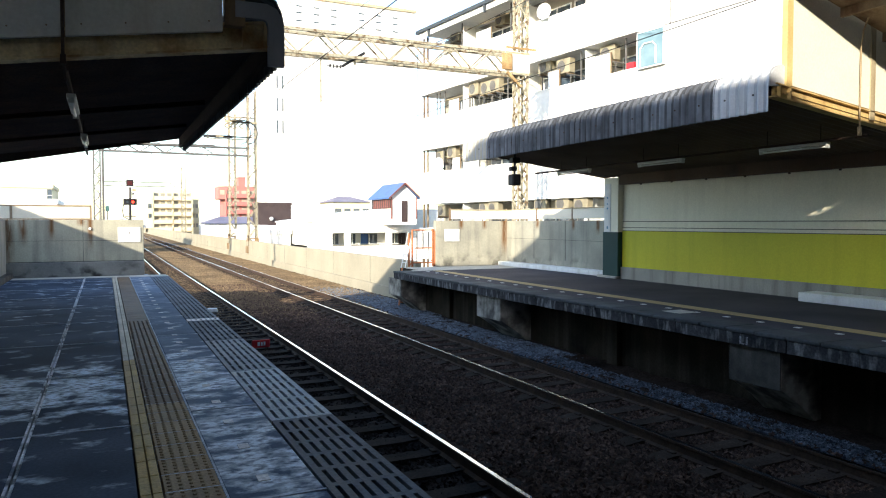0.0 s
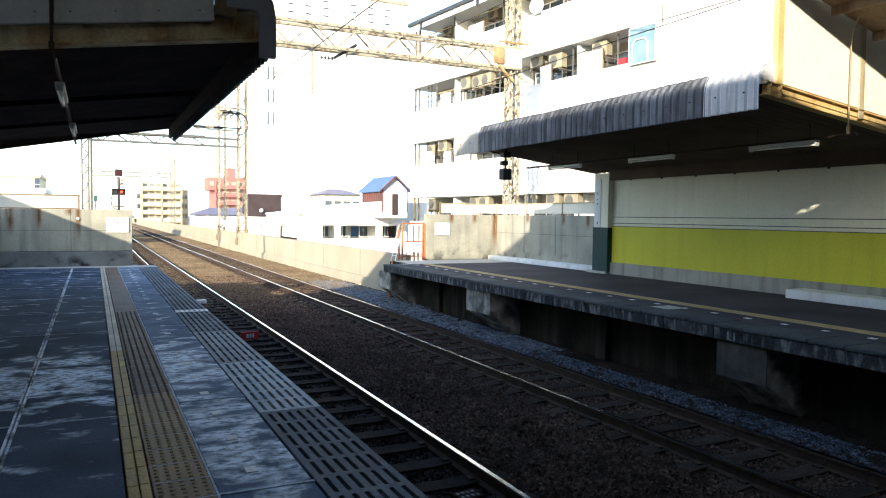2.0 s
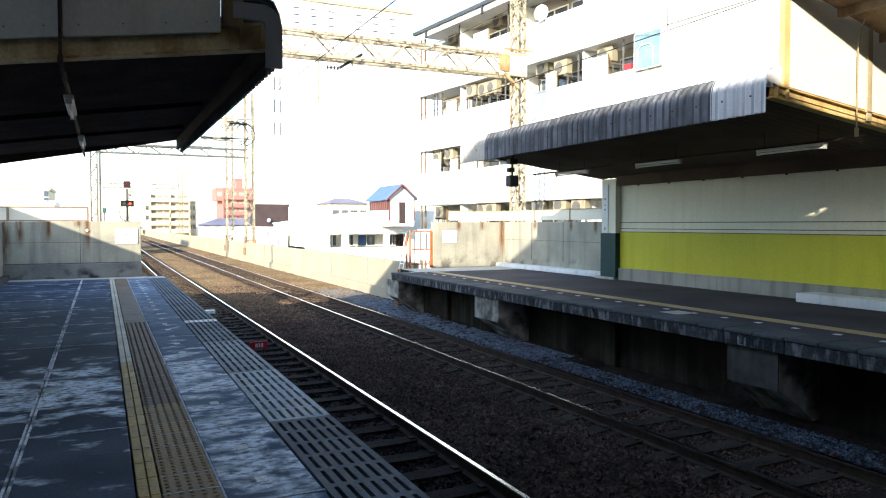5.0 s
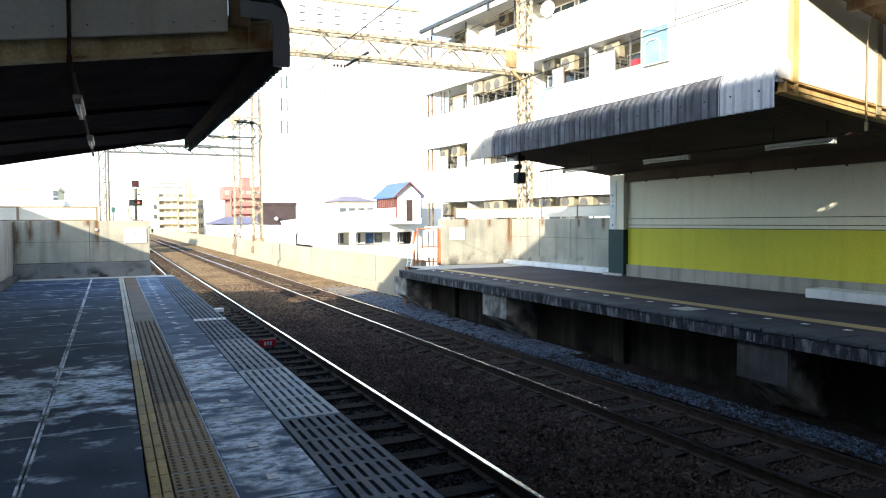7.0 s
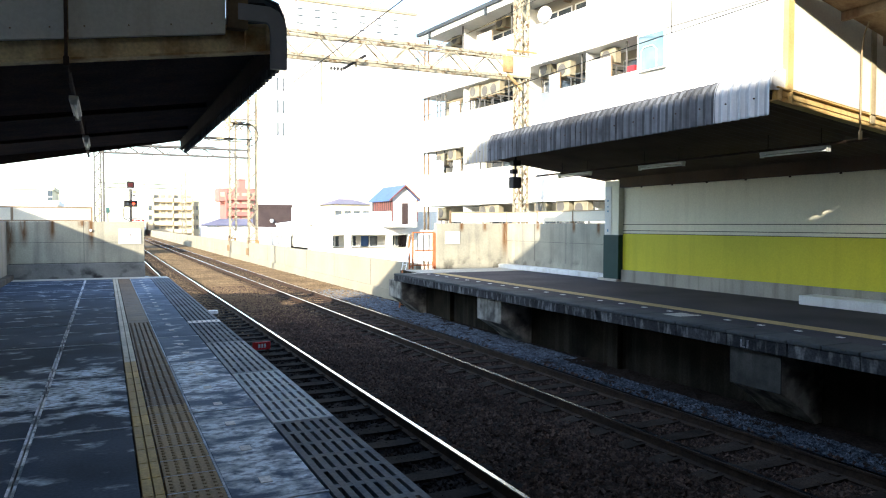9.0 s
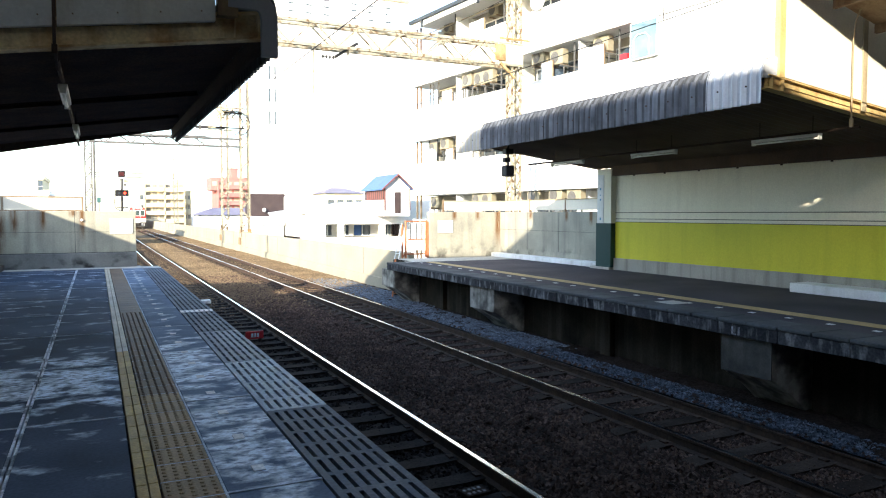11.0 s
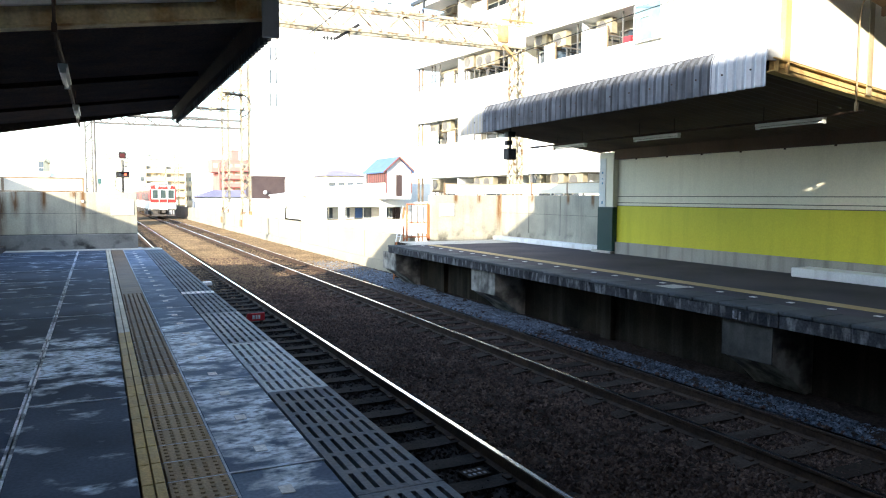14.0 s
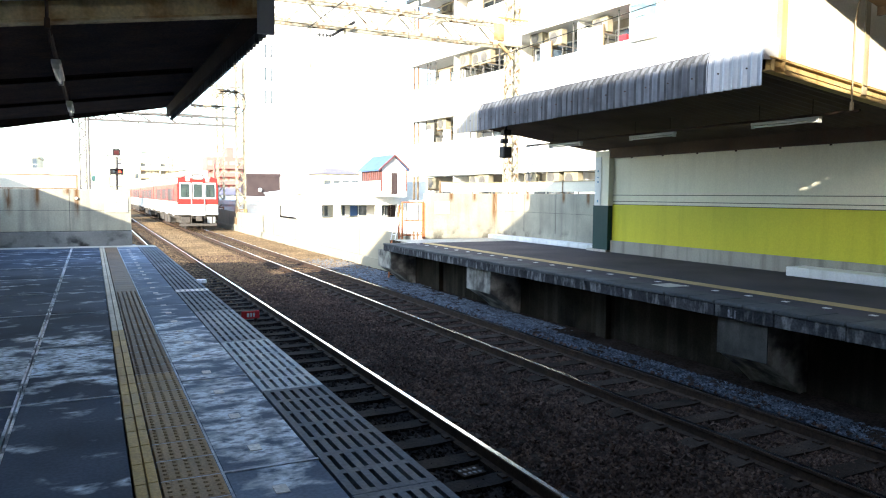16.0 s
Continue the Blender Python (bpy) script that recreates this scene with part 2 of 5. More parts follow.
GRAVEL = mat("fresh_blue_gravel", spec=0.05, c1=(0.105, 0.122, 0.15), c2=(0.046, 0.055, 0.068), scale=5, fine=22, grain=0.6, bump=1.0, rough=0.9, island=0.5)
# brighter gravel copy, daylight towards the platform end put into its colour
GRAVEL_LIT = mat("lit_blue_gravel", spec=0.05, c1=(0.165, 0.19, 0.225), c2=(0.075, 0.088, 0.107), scale=5, fine=22, grain=0.5, bump=0.8, rough=0.9, island=0.5)
STEEL_BLACK = mat("near_black_steel", (0.034, 0.022, 0.018), (0.02, 0.014, 0.012), scale=2, rough=0.9, spec=0.1)
STEEL_DARK = mat("dark_canopy_steel", (0.068, 0.042, 0.033), (0.038, 0.025, 0.02), scale=2, rough=0.8, streak=(0.09, 0.045, 0.022), streak_amount=0.4)
STEEL_CREAM = mat("cream_painted_steel", (0.42, 0.36, 0.24), (0.33, 0.27, 0.17), scale=2, grain=0.1, bump=0.03, rough=0.6, streak=(0.16, 0.075, 0.03), streak_amount=0.5)
STEEL_BROWN = mat("rusty_brown_steel", (0.2, 0.14, 0.085), (0.27, 0.21, 0.14), scale=2.5, grain=0.12, bump=0.05, rough=0.75, streak=(0.09, 0.04, 0.02), streak_amount=0.7)
PANEL_WHITE = mat("white_cement_panel", (0.74, 0.76, 0.75), (0.64, 0.66, 0.65), scale=1.2, grain=0.06, rough=0.7, streak=(0.36, 0.35, 0.31), streak_amount=0.4, bump=0.05)
PANEL_CREAM = mat("cream_panel", (0.72, 0.68, 0.56), (0.66, 0.61, 0.5), scale=0.9, grain=0.06, rough=0.7, bump=0.05)
SHEET_GREY = mat("weathered_grey_corrugated_sheet", (0.15, 0.165, 0.19), (0.06, 0.065, 0.075), scale=2.2, fine=20, grain=0.05, bump=0.0, rough=0.75, streak=(0.03, 0.03, 0.036), streak_amount=0.85, vary=0.2)
SHEET_WHITE = mat("pale_corrugated_sheet", (0.55, 0.57, 0.6), (0.45, 0.47, 0.5), scale=2, grain=0.05, bump=0.0, rough=0.65, streak=(0.22, 0.22, 0.22), streak_amount=0.4)
WALL_CREAM = mat("cream_wall_paint", (0.84, 0.81, 0.66), (0.78, 0.75, 0.6), scale=0.7, grain=0.06, rough=0.6, streak=(0.5, 0.46, 0.35), streak_amount=0.2, bump=0.03)
WALL_GREEN = mat("yellow_green_wall_paint", (0.6, 0.57, 0.045), (0.54, 0.51, 0.04), scale=0.6, grain=0.06, rough=0.5, streak=(0.4, 0.4, 0.03), streak_amount=0.3, bump=0.05)
GREEN_DARK = mat("dark_green_paint", (0.012, 0.045, 0.045), (0.018, 0.052, 0.05), scale=2, grain=0.1, rough=0.5)
ORANGE = mat("rust_orange_paint", (0.45, 0.16, 0.07), (0.3, 0.11, 0.05), scale=6, rough=0.7)
LATTICE = mat("cream_lattice_steel", (0.31, 0.285, 0.21), (0.11, 0.065, 0.032), scale=7, lo=0.5, hi=0.66, rough=0.7)
CABLE = mat("black_cable", (0.03, 0.03, 0.03), rough=0.6)
BLACK = mat("black_paint", (0.02, 0.02, 0.022), (0.03, 0.03, 0.03), rough=0.55)
RED_SIGN = mat("red_sign", (0.6, 0.03, 0.04), (0.5, 0.03, 0.03), grain=0.05, rough=0.5)
LAMP_OFF = mat("fluorescent_tube", (0.8, 0.82, 0.8), grain=0.0, rough=0.3)
ENAMEL = mat("white_enamel", (0.72, 0.73, 0.71), (0.62, 0.63, 0.6), scale=4, grain=0.05, rough=0.4)
HOUSE_WHITE = mat("white_render", (0.78, 0.77, 0.73), (0.7, 0.69, 0.65), scale=0.25, fine=6, grain=0.05, rough=0.85)
# wall colour darkened to hold the shade inside the balconies
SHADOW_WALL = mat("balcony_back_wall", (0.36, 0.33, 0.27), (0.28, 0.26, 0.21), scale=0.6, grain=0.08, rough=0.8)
HOUSE_BEIGE = mat("beige_render", (0.6, 0.54, 0.38), (0.52, 0.46, 0.32), scale=0.2, fine=6, grain=0.05, rough=0.85)
HOUSE_RED = mat("red_tile_facade", (0.4, 0.16, 0.145), (0.35, 0.14, 0.125), scale=0.2, fine=6, grain=0.05, rough=0.7)
TRIM_RED = mat("dark_red_timber", (0.2, 0.075, 0.065), (0.16, 0.06, 0.05), scale=2, rough=0.6)
ROOF_BLUE = mat("blue_metal_roof", (0.06, 0.13, 0.3), (0.05, 0.1, 0.25), scale=1, grain=0.08, rough=0.4)
ROOF_PURPLE = mat("slate_violet_roof", (0.15, 0.145, 0.2), (0.19, 0.18, 0.235), scale=0.6, rough=0.7)
ROOF_DARK = mat("dark_roof", (0.035, 0.045, 0.055), (0.05, 0.06, 0.07), scale=1.5, rough=0.6)
BOX_BROWN = mat("brown_metal_cladding", (0.045, 0.032, 0.032), (0.06, 0.043, 0.042), scale=1, rough=0.6)
GLASS = mat("dark_window_glass", (0.05, 0.065, 0.08), (0.09, 0.11, 0.13), scale=1.5, grain=0.0, rough=0.08, spec=0.8)
GLASS_BLUE = mat("blue_screen_glass", (0.13, 0.21, 0.245), (0.19, 0.27, 0.3), scale=2, grain=0.0, rough=0.2)
AC_MAT = mat("cream_plastic", (0.3, 0.27, 0.19), (0.21, 0.185, 0.13), scale=3, grain=0.05, rough=0.6)
GROUND_MAT = mat("town_ground", (0.22, 0.21, 0.2), (0.3, 0.29, 0.27), scale=0.05, fine=1, rough=0.95)
VIADUCT = mat("viaduct_deck", (0.2, 0.19, 0.17), (0.14, 0.13, 0.12), scale=0.6, rough=0.95)
RUST_TAN = mat("rust_tan_steel", (0.36, 0.26, 0.13), (0.2, 0.11, 0.045), scale=3, rough=0.75)
DIM_WINDOW = mat("dim_far_window", (0.2, 0.2, 0.175), (0.29, 0.28, 0.24), scale=0.4, grain=0.0, rough=0.3)
COPING = mat("grey_green_coping_stone", (0.09, 0.098, 0.1), (0.043, 0.047, 0.05), scale=1.4, fine=30, grain=0.18, bump=0.1, rough=0.85, vary=0.2)
T_RED = mat("train_red", (0.42, 0.035, 0.03), (0.37, 0.03, 0.027), grain=0.04, rough=0.35, local=True, bump=0)
T_WHITE = mat("train_white", (0.72, 0.7, 0.65), (0.65, 0.63, 0.58), grain=0.04, rough=0.4, local=True, bump=0)
T_UNDER = mat("train_underframe", (0.06, 0.055, 0.05), (0.1, 0.09, 0.08), scale=2, rough=0.85, local=True)
T_SIDE_GLASS = mat("train_side_glass", (0.055, 0.042, 0.048), (0.085, 0.06, 0.065), grain=0.0, rough=0.45, spec=0.3, local=True, bump=0)
TRIM_GREY = mat("blue_grey_trim", (0.3, 0.33, 0.4), (0.26, 0.29, 0.35), grain=0.03, bump=0.0, rough=0.5)
SHEET_VALLEY = mat("dark_sheet_valley", (0.075, 0.08, 0.09), (0.035, 0.037, 0.042), scale=3, grain=0.1, bump=0.0, rough=0.85, vary=0.2)
# valleys of the pale sheets, recess shade put into the colour
SHEET_PALE_VALLEY = mat("shaded_pale_sheet_valley", (0.4, 0.42, 0.45), (0.3, 0.32, 0.35), scale=3, grain=0.05, bump=0.0, rough=0.8)
EDGE_DARK = mat("black_platform_edge", (0.06, 0.06, 0.064), (0.022, 0.022, 0.024), scale=1.8, grain=0.3, bump=0.1, rough=0.9, spec=0.05, streak=(0.33, 0.33, 0.32), streak_amount=0.6, vary=0.1, drip=9.0)
RIB_SHADE = mat("rib_shadow_line", (0.12, 0.12, 0.09), grain=0.05)
SOFFIT_BROWN = mat("dark_brown_soffit", (0.125, 0.092, 0.066), (0.08, 0.058, 0.044), scale=1.2, grain=0.1, bump=0.05, rough=0.85, streak=(0.12, 0.07, 0.045), streak_amount=0.4)
# golden bounce light put into the cream paint; the streaks are rust
GIRDER_GOLD = mat("gold_lit_cream_girder", (0.62, 0.46, 0.21), (0.46, 0.31, 0.12), scale=1.6, grain=0.08, bump=0.03, rough=0.6, streak=(0.2, 0.09, 0.03), streak_amount=0.6)
GIRDER_RUST = mat("rust_eaten_girder", (0.74, 0.62, 0.38), (0.42, 0.25, 0.11), scale=2.6, lo=0.42, hi=0.6, grain=0.15, bump=0.06, rough=0.75, streak=(0.12, 0.05, 0.022), streak_amount=0.6)
GREY_STEEL = mat("grey_lattice_steel", (0.13, 0.13, 0.125), (0.09, 0.085, 0.08), scale=2, rough=0.75)
MORTAR = mat("pale_joint_filler", (0.5, 0.58, 0.68), (0.25, 0.3, 0.37), scale=4, rough=0.8)
T_GLASS = mat("train_glass", (0.03, 0.045, 0.045), (0.06, 0.085, 0.08), grain=0.0, rough=0.12, spec=0.35, local=True, bump=0)
T_TRIM = mat("train_grey_trim", (0.4, 0.4, 0.38), (0.34, 0.34, 0.32), grain=0.05, rough=0.45, metal=0.3, local=True, bump=0)
HEADLIGHT = mat("headlight_glass", (0.85, 0.82, 0.72), grain=0.0, rough=0.15, local=True, bump=0)
RED_LAMP = mat("lit_red_signal", (1.0, 0.04, 0.02), grain=0.0, glow=2.5)


# ---- mesh helpers ----
def box(bm, x0, x1, y0, y1, z0, z1):
    v = [bm.verts.new((x, y, z)) for z in (z0, z1) for x, y in ((x0, y0), (x1, y0), (x1, y1), (x0, y1))]
    for q in ((3, 2, 1, 0), (4, 5, 6, 7), (0, 1, 5, 4), (1, 2, 6, 5), (2, 3, 7, 6), (3, 0, 4, 7)):
        bm.faces.new([v[i] for i in q])
    return v


def beam(bm, p, q, w, h=None):
    """A bar from p to q, w wide and h high."""
    p, q = Vector(p), Vector(q)
    d = (q - p).normalized()
    up = Vector((0, 0, 1)) if abs(d.z) < 0.95 else Vector((0, 1, 0))
    a = d.cross(up).normalized()
    b = a.cross(d).normalized()
    a, b = a * w / 2, b * (h or w) / 2
    v = [bm.verts.new(c + s) for c in (p, q) for s in (-a - b, a - b, a + b, b - a)]
    for f in ((3, 2, 1, 0), (4, 5, 6, 7), (0, 1, 5, 4), (1, 2, 6, 5), (2, 3, 7, 6), (3, 0, 4, 7)):
        bm.faces.new([v[i] for i in f])


def tube(bm, p, q, r, n=8, r2=None):
    p, q = Vector(p), Vector(q)
    d = (q - p).normalized()
    up = Vector((0, 0, 1)) if abs(d.z) < 0.95 else Vector((0, 1, 0))
    a = d.cross(up).normalized()
    b = a.cross(d)
    rings = []
    for c, rr in ((p, r), (q, r if r2 is None else r2)):
        rings.append([bm.verts.new(c + (a * math.cos(k * math.tau / n) + b * math.sin(k * math.tau / n)) * rr) for k in range(n)])
    for k in range(n):
        bm.faces.new((rings[0][k], rings[0][(k + 1) % n], rings[1][(k + 1) % n], rings[1][k]))
    bm.faces.new(rings[0][::-1])
    bm.faces.new(rings[1])


def sweep(bm, pts, r, n=6):
    """A round bar bent along the points, in one skin."""
    pts = [Vector(p) for p in pts]
    rings = []
    a = None
    for k, p in enumerate(pts):
        d = (pts[min(k + 1, len(pts) - 1)] - pts[max(k - 1, 0)]).normalized()
        if a is None:
            a = d.cross(Vector((0, 0, 1)) if abs(d.z) < 0.95 else Vector((0, 1, 0)))
        a = (a - d * a.dot(d)).normalized()
        b = a.cross(d)
        rings.append([bm.verts.new(p + (a * math.cos(i * math.tau / n) + b * math.sin(i * math.tau / n)) * r) for i in range(n)])
    for u, v in zip(rings, rings[1:]):
        for i in range(n):
            bm.faces.new((u[i], u[(i + 1) % n], v[(i + 1) % n], v[i]))
    bm.faces.new(rings[0][::-1])
    bm.faces.new(rings[-1])


def prism(bm, poly, a0, a1, axis="y"):
    """A profile (u, v) carried from a0 to a1: (u, z) along y, or (y, z) along x, or (x, y) along z."""
    def at(u, v, a):
        return (u, a, v) if axis == "y" else (a, u, v) if axis == "x" else (u, v, a)
    lo = [bm.verts.new(at(u, v, a0)) for u, v in poly]
    hi = [bm.verts.new(at(u, v, a1)) for u, v in poly]
    k = len(poly)
    for i in range(k):
        bm.faces.new((lo[i], lo[(i + 1) % k], hi[(i + 1) % k], hi[i]))
    bm.faces.new(lo[::-1])
    bm.faces.new(hi)


def finish(name, bm, material, bevel=0.0, smooth=False):
    bmesh.ops.recalc_face_normals(bm, faces=bm.faces)
    if bevel:
        bmesh.ops.bevel(bm, geom=list(bm.edges), offset=bevel, segments=1, affect="EDGES", clamp_overlap=True)
    me = bpy.data.meshes.new(name)
    bm.to_mesh(me)
    bm.free()
    me.materials.append(material)
    if smooth:
        for p in me.polygons:
            p.use_smooth = True
    return me


def part(name, bm, material, parent, label="", bevel=0.0, smooth=False):
    ob = new(name, bm if isinstance(bm, bpy.types.Mesh) else finish(name, bm, material, bevel, smooth))
    ob.parent = parent
    if label:
        ob["label"] = label
    return ob


def piece(name, me, parent, m):
    """A piece on shared mesh data."""
    ob = new(name, me)
    ob.parent = parent
    ob.matrix_basis = m
    return ob


def thing(name, label, category, x=0, y=0, z=0, rz=0, group=""):
    ob = new(name)
    ob.empty_display_size = 0.3
    ob.matrix_basis = pose(x, y, z, 0, 0, rz)
    return tagged(ob, label, category, group)


def structure(name, bm, material, label, category, bevel=0.0):
    return tagged(new(name, finish(name, bm, material, bevel)), label, category, kind="structure")


def boxes(*rows):
    bm = bmesh.new()
    for r in rows:
        box(bm, *r)
    return bm


def one(x0, x1, y0, y1, z0, z1):
    return boxes((x0, x1, y0, y1, z0, z1))


def ring(x0, x1, y0, y1, z0, z1, t):
    """A rectangular frame of bar width t round an opening."""
    bm = bmesh.new()
    lo, hi = [], []
    for y, store in ((y0, lo), (y1, hi)):
        for a, b, c, d in ((x0 - t, x1 + t, z0 - t, z1 + t), (x0, x1, z0, z1)):
            store.append([bm.verts.new(q) for q in ((a, y, c), (b, y, c), (b, y, d), (a, y, d))])
    for k in range(4):
        n = (k + 1) % 4
        bm.faces.new((lo[0][k], lo[0][n], lo[1][n], lo[1][k]))
        bm.faces.new((hi[0][k], hi[0][n], hi[1][n], hi[1][k]))
        bm.faces.new((lo[0][k], lo[0][n], hi[0][n], hi[0][k]))
        bm.faces.new((lo[1][k], lo[1][n], hi[1][n], hi[1][k]))
    return bm


# ---- setting: ground and viaduct ----
EDGE, FAR_EDGE, END = 1.55, 7.9, 21.9
RAIL_Z = -1.10
TRACKS = (2.99, 6.63)
structure("ground", one(-3000, 3000, -3000, 3000, -7.6, -7.4), GROUND_MAT, "grey town ground below the railway viaduct", "ground")
structure("viaduct_deck", one(-3.0, 13.0, -60, 420, -2.4, -1.75), VIADUCT, "concrete deck of the elevated railway", "viaduct")


def ballast_bed():
    xs = np.arange(0.6, 9.36, 0.12)
    ys = np.concatenate([np.arange(-8, 40, 0.16), np.arange(40, 120, 0.6), np.arange(120, 421, 5.0)])
    rng = np.random.default_rng(4)
    X, Y = np.meshgrid(xs, ys)
    Z = -1.27 + rng.normal(0, 0.012, X.shape)
    Z += np.where(X > 7.6, 0.06, 0)
    Z -= np.where(X < 1.8, 0.1, 0)
    v = np.stack([X.ravel(), Y.ravel(), Z.ravel()], 1)
    nx = len(xs)
    i, j = np.meshgrid(np.arange(nx - 1), np.arange(len(ys) - 1))
    a = (j * nx + i).ravel()
    me = bpy.data.meshes.new("ballast")
    me.from_pydata(v.tolist(), [], np.stack([a, a + 1, a + nx + 1, a + nx], 1).tolist())
    for m in (BALLAST_BED, BALLAST_SUNLIT, BALLAST_SHADED):
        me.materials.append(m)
    # face colour by place: sunlit tone far out, shaded tone by the near platform
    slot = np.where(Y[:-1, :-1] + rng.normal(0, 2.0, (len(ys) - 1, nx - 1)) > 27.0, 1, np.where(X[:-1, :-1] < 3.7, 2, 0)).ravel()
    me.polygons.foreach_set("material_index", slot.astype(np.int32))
    tagged(new("ballast", me), "rust-brown track ballast between the two platforms", "ballast", kind="structure")

    def stones(name, n, x0, x1, y0, y1, size, material, label, fuzz=0.0):
        rng = np.random.default_rng(n)
        oct_v = np.array([(1, 0, 0), (-1, 0, 0), (0, 1, 0), (0, -1, 0), (0, 0, 1), (0, 0, -1)], float)
        oct_f = np.array([(0, 2, 4), (2, 1, 4), (1, 3, 4), (3, 0, 4), (2, 0, 5), (1, 2, 5), (3, 1, 5), (0, 3, 5)])
        px = rng.uniform(x0, x1, n)
        py = y0 + (y1 - y0) * rng.uniform(0, 1, n) ** 1.5 + rng.normal(0, 1, n) * fuzz
        pz = -1.275 + np.where(px > 7.6, 0.06, 0)
        sc = size * rng.uniform(0.6, 1.3, (n, 6, 3))
        ang = rng.uniform(0, math.tau, n)
        ca, sa = np.cos(ang)[:, None], np.sin(ang)[:, None]
        q = oct_v[None] * sc
        q += rng.normal(0, size * 0.25, q.shape)
        vx, vy = q[..., 0] * ca - q[..., 1] * sa, q[..., 0] * sa + q[..., 1] * ca
        vv = np.stack([vx + px[:, None], vy + py[:, None], q[..., 2] * 0.8 + pz[:, None] + size * 0.2], -1).reshape(-1, 3)
        ff = (oct_f[None] + 6 * np.arange(n)[:, None, None]).reshape(-1, 3)
        sm = bpy.data.meshes.new(name)
        sm.from_pydata(vv.tolist(), [], ff.tolist())
        sm.materials.append(material)
        s = new(name, sm)
        tagged(s, label, "gravel", kind="stuff")
        return s
    structure("gravel_bed", boxes((7.6, 8.2, -8, 13, -1.4, -1.212), (7.6, 8.6, 13, 20.9, -1.4, -1.212), (7.6, 9.1, 20.9, 27, -1.4, -1.216)), GRAVEL, "bed of bluish gravel under the platform edge", "gravel")
    stones("ballast_stones", 52000, 3.6, 7.62, 4.0, 33.0, 0.034, BALLAST, "loose rust-brown crushed stones between the tracks")
    stones("ballast_stones", 15000, 1.6, 3.75, 3.5, 33.0, 0.034, BALLAST_SHADED, "loose crushed stones along the platform, shade in their dark colour")
    stones("ballast_stones", 52000, 1.3, 7.72, 24.0, 90.0, 0.038, BALLAST_SUNLIT, "loose crushed stones along the viaduct, sunlight in their ochre colour", 2.2)
    stones("ballast_stones", 9000, 7.7, 9.08, 26.0, 90.0, 0.036, BALLAST_SUNLIT, "loose crushed stones beside the viaduct parapet, sunlight in their ochre colour", 1.5)
    stones("gravel_verge", 11000, 7.62, 9.08, 20.0, 28.5, 0.03, GRAVEL_LIT, "bluish gravel verge along the viaduct parapet", .5)
    stones("gravel_strip", 9000, 7.55, 8.18, 3.0, 13.5, 0.024, GRAVEL, "strip of bluish fresh gravel under the platform edge", .3)
    stones("gravel_strip", 12000, 7.55, 8.6, 12.5, 21.0, 0.024, GRAVEL_LIT, "wider bed of bluish gravel under the platform end", .3)


ballast_bed()


def track(name, cx, label, wood, polish):
    root = structure(name, one(cx - 0.02, cx + 0.02, 2, 2.2, -1.3, -1.28), wood, label, "railway track")
    for side in (-1, 1):
        x = cx + side * 0.567
        bm = bmesh.new()
        prism(bm, [(x - .065, -1.25), (x + .065, -1.25), (x + .065, -1.238), (x + .012, -1.22), (x + .012, -1.14),
                   (x + .033, -1.128), (x + .033, -1.104), (x - .033, -1.104), (x - .033, -1.128), (x - .012, -1.14), (x - .012, -1.22), (x - .065, -1.238)], -30, 420)
        rail = part("rail", bm, RAIL_SIDE, root, "rust-brown steel rail")
        part("rail_head", one(x - .025, x + .025, -30, 420, -1.1035, -1.098), polish, rail, "worn running surface")
    bm = bmesh.new()
    prism(bm, [(-.95, -0.1), (.95, -0.1), (0.93, -0.03), (0.7, 0.0), (0.5, 0.0), (0.3, -0.012), (-0.3, -0.012), (-0.5, 0.0), (-.7, 0.0), (-0.93, -0.03)], -0.12, 0.12)
    me = finish("sleeper", bm, wood)
    # sleepers past the platform take the colour without painted shade
    unshaded = me.copy()
    unshaded.materials[0] = SLEEPER
    clip = finish("rail_clip", boxes((-.12, -.06, -.05, .05, 0, .035), (.06, .12, -.05, .05, 0, .035)), RAIL_SIDE)
    for k in range(220):
        y = -9.0 + k * 0.62
        piece("sleeper", me if y < 24 else unshaded, root, pose(cx + random.uniform(-.02, .02), y, -1.227, 0, 0, random.uniform(-.6, .6)))
        if 16 < k < 66:
            for side in (-1, 1):
                piece("rail_clip", clip, root, pose(cx + side * .567, y, -1.245))


track("track_near", TRACKS[0], "narrow-gauge track with a bright worn rail beside the platform", SLEEPER_SHADED, RAIL_TOP)
track("track_far", TRACKS[1], "narrow-gauge track with sleepers half sunk in ballast", SLEEPER, RAIL_DULL)


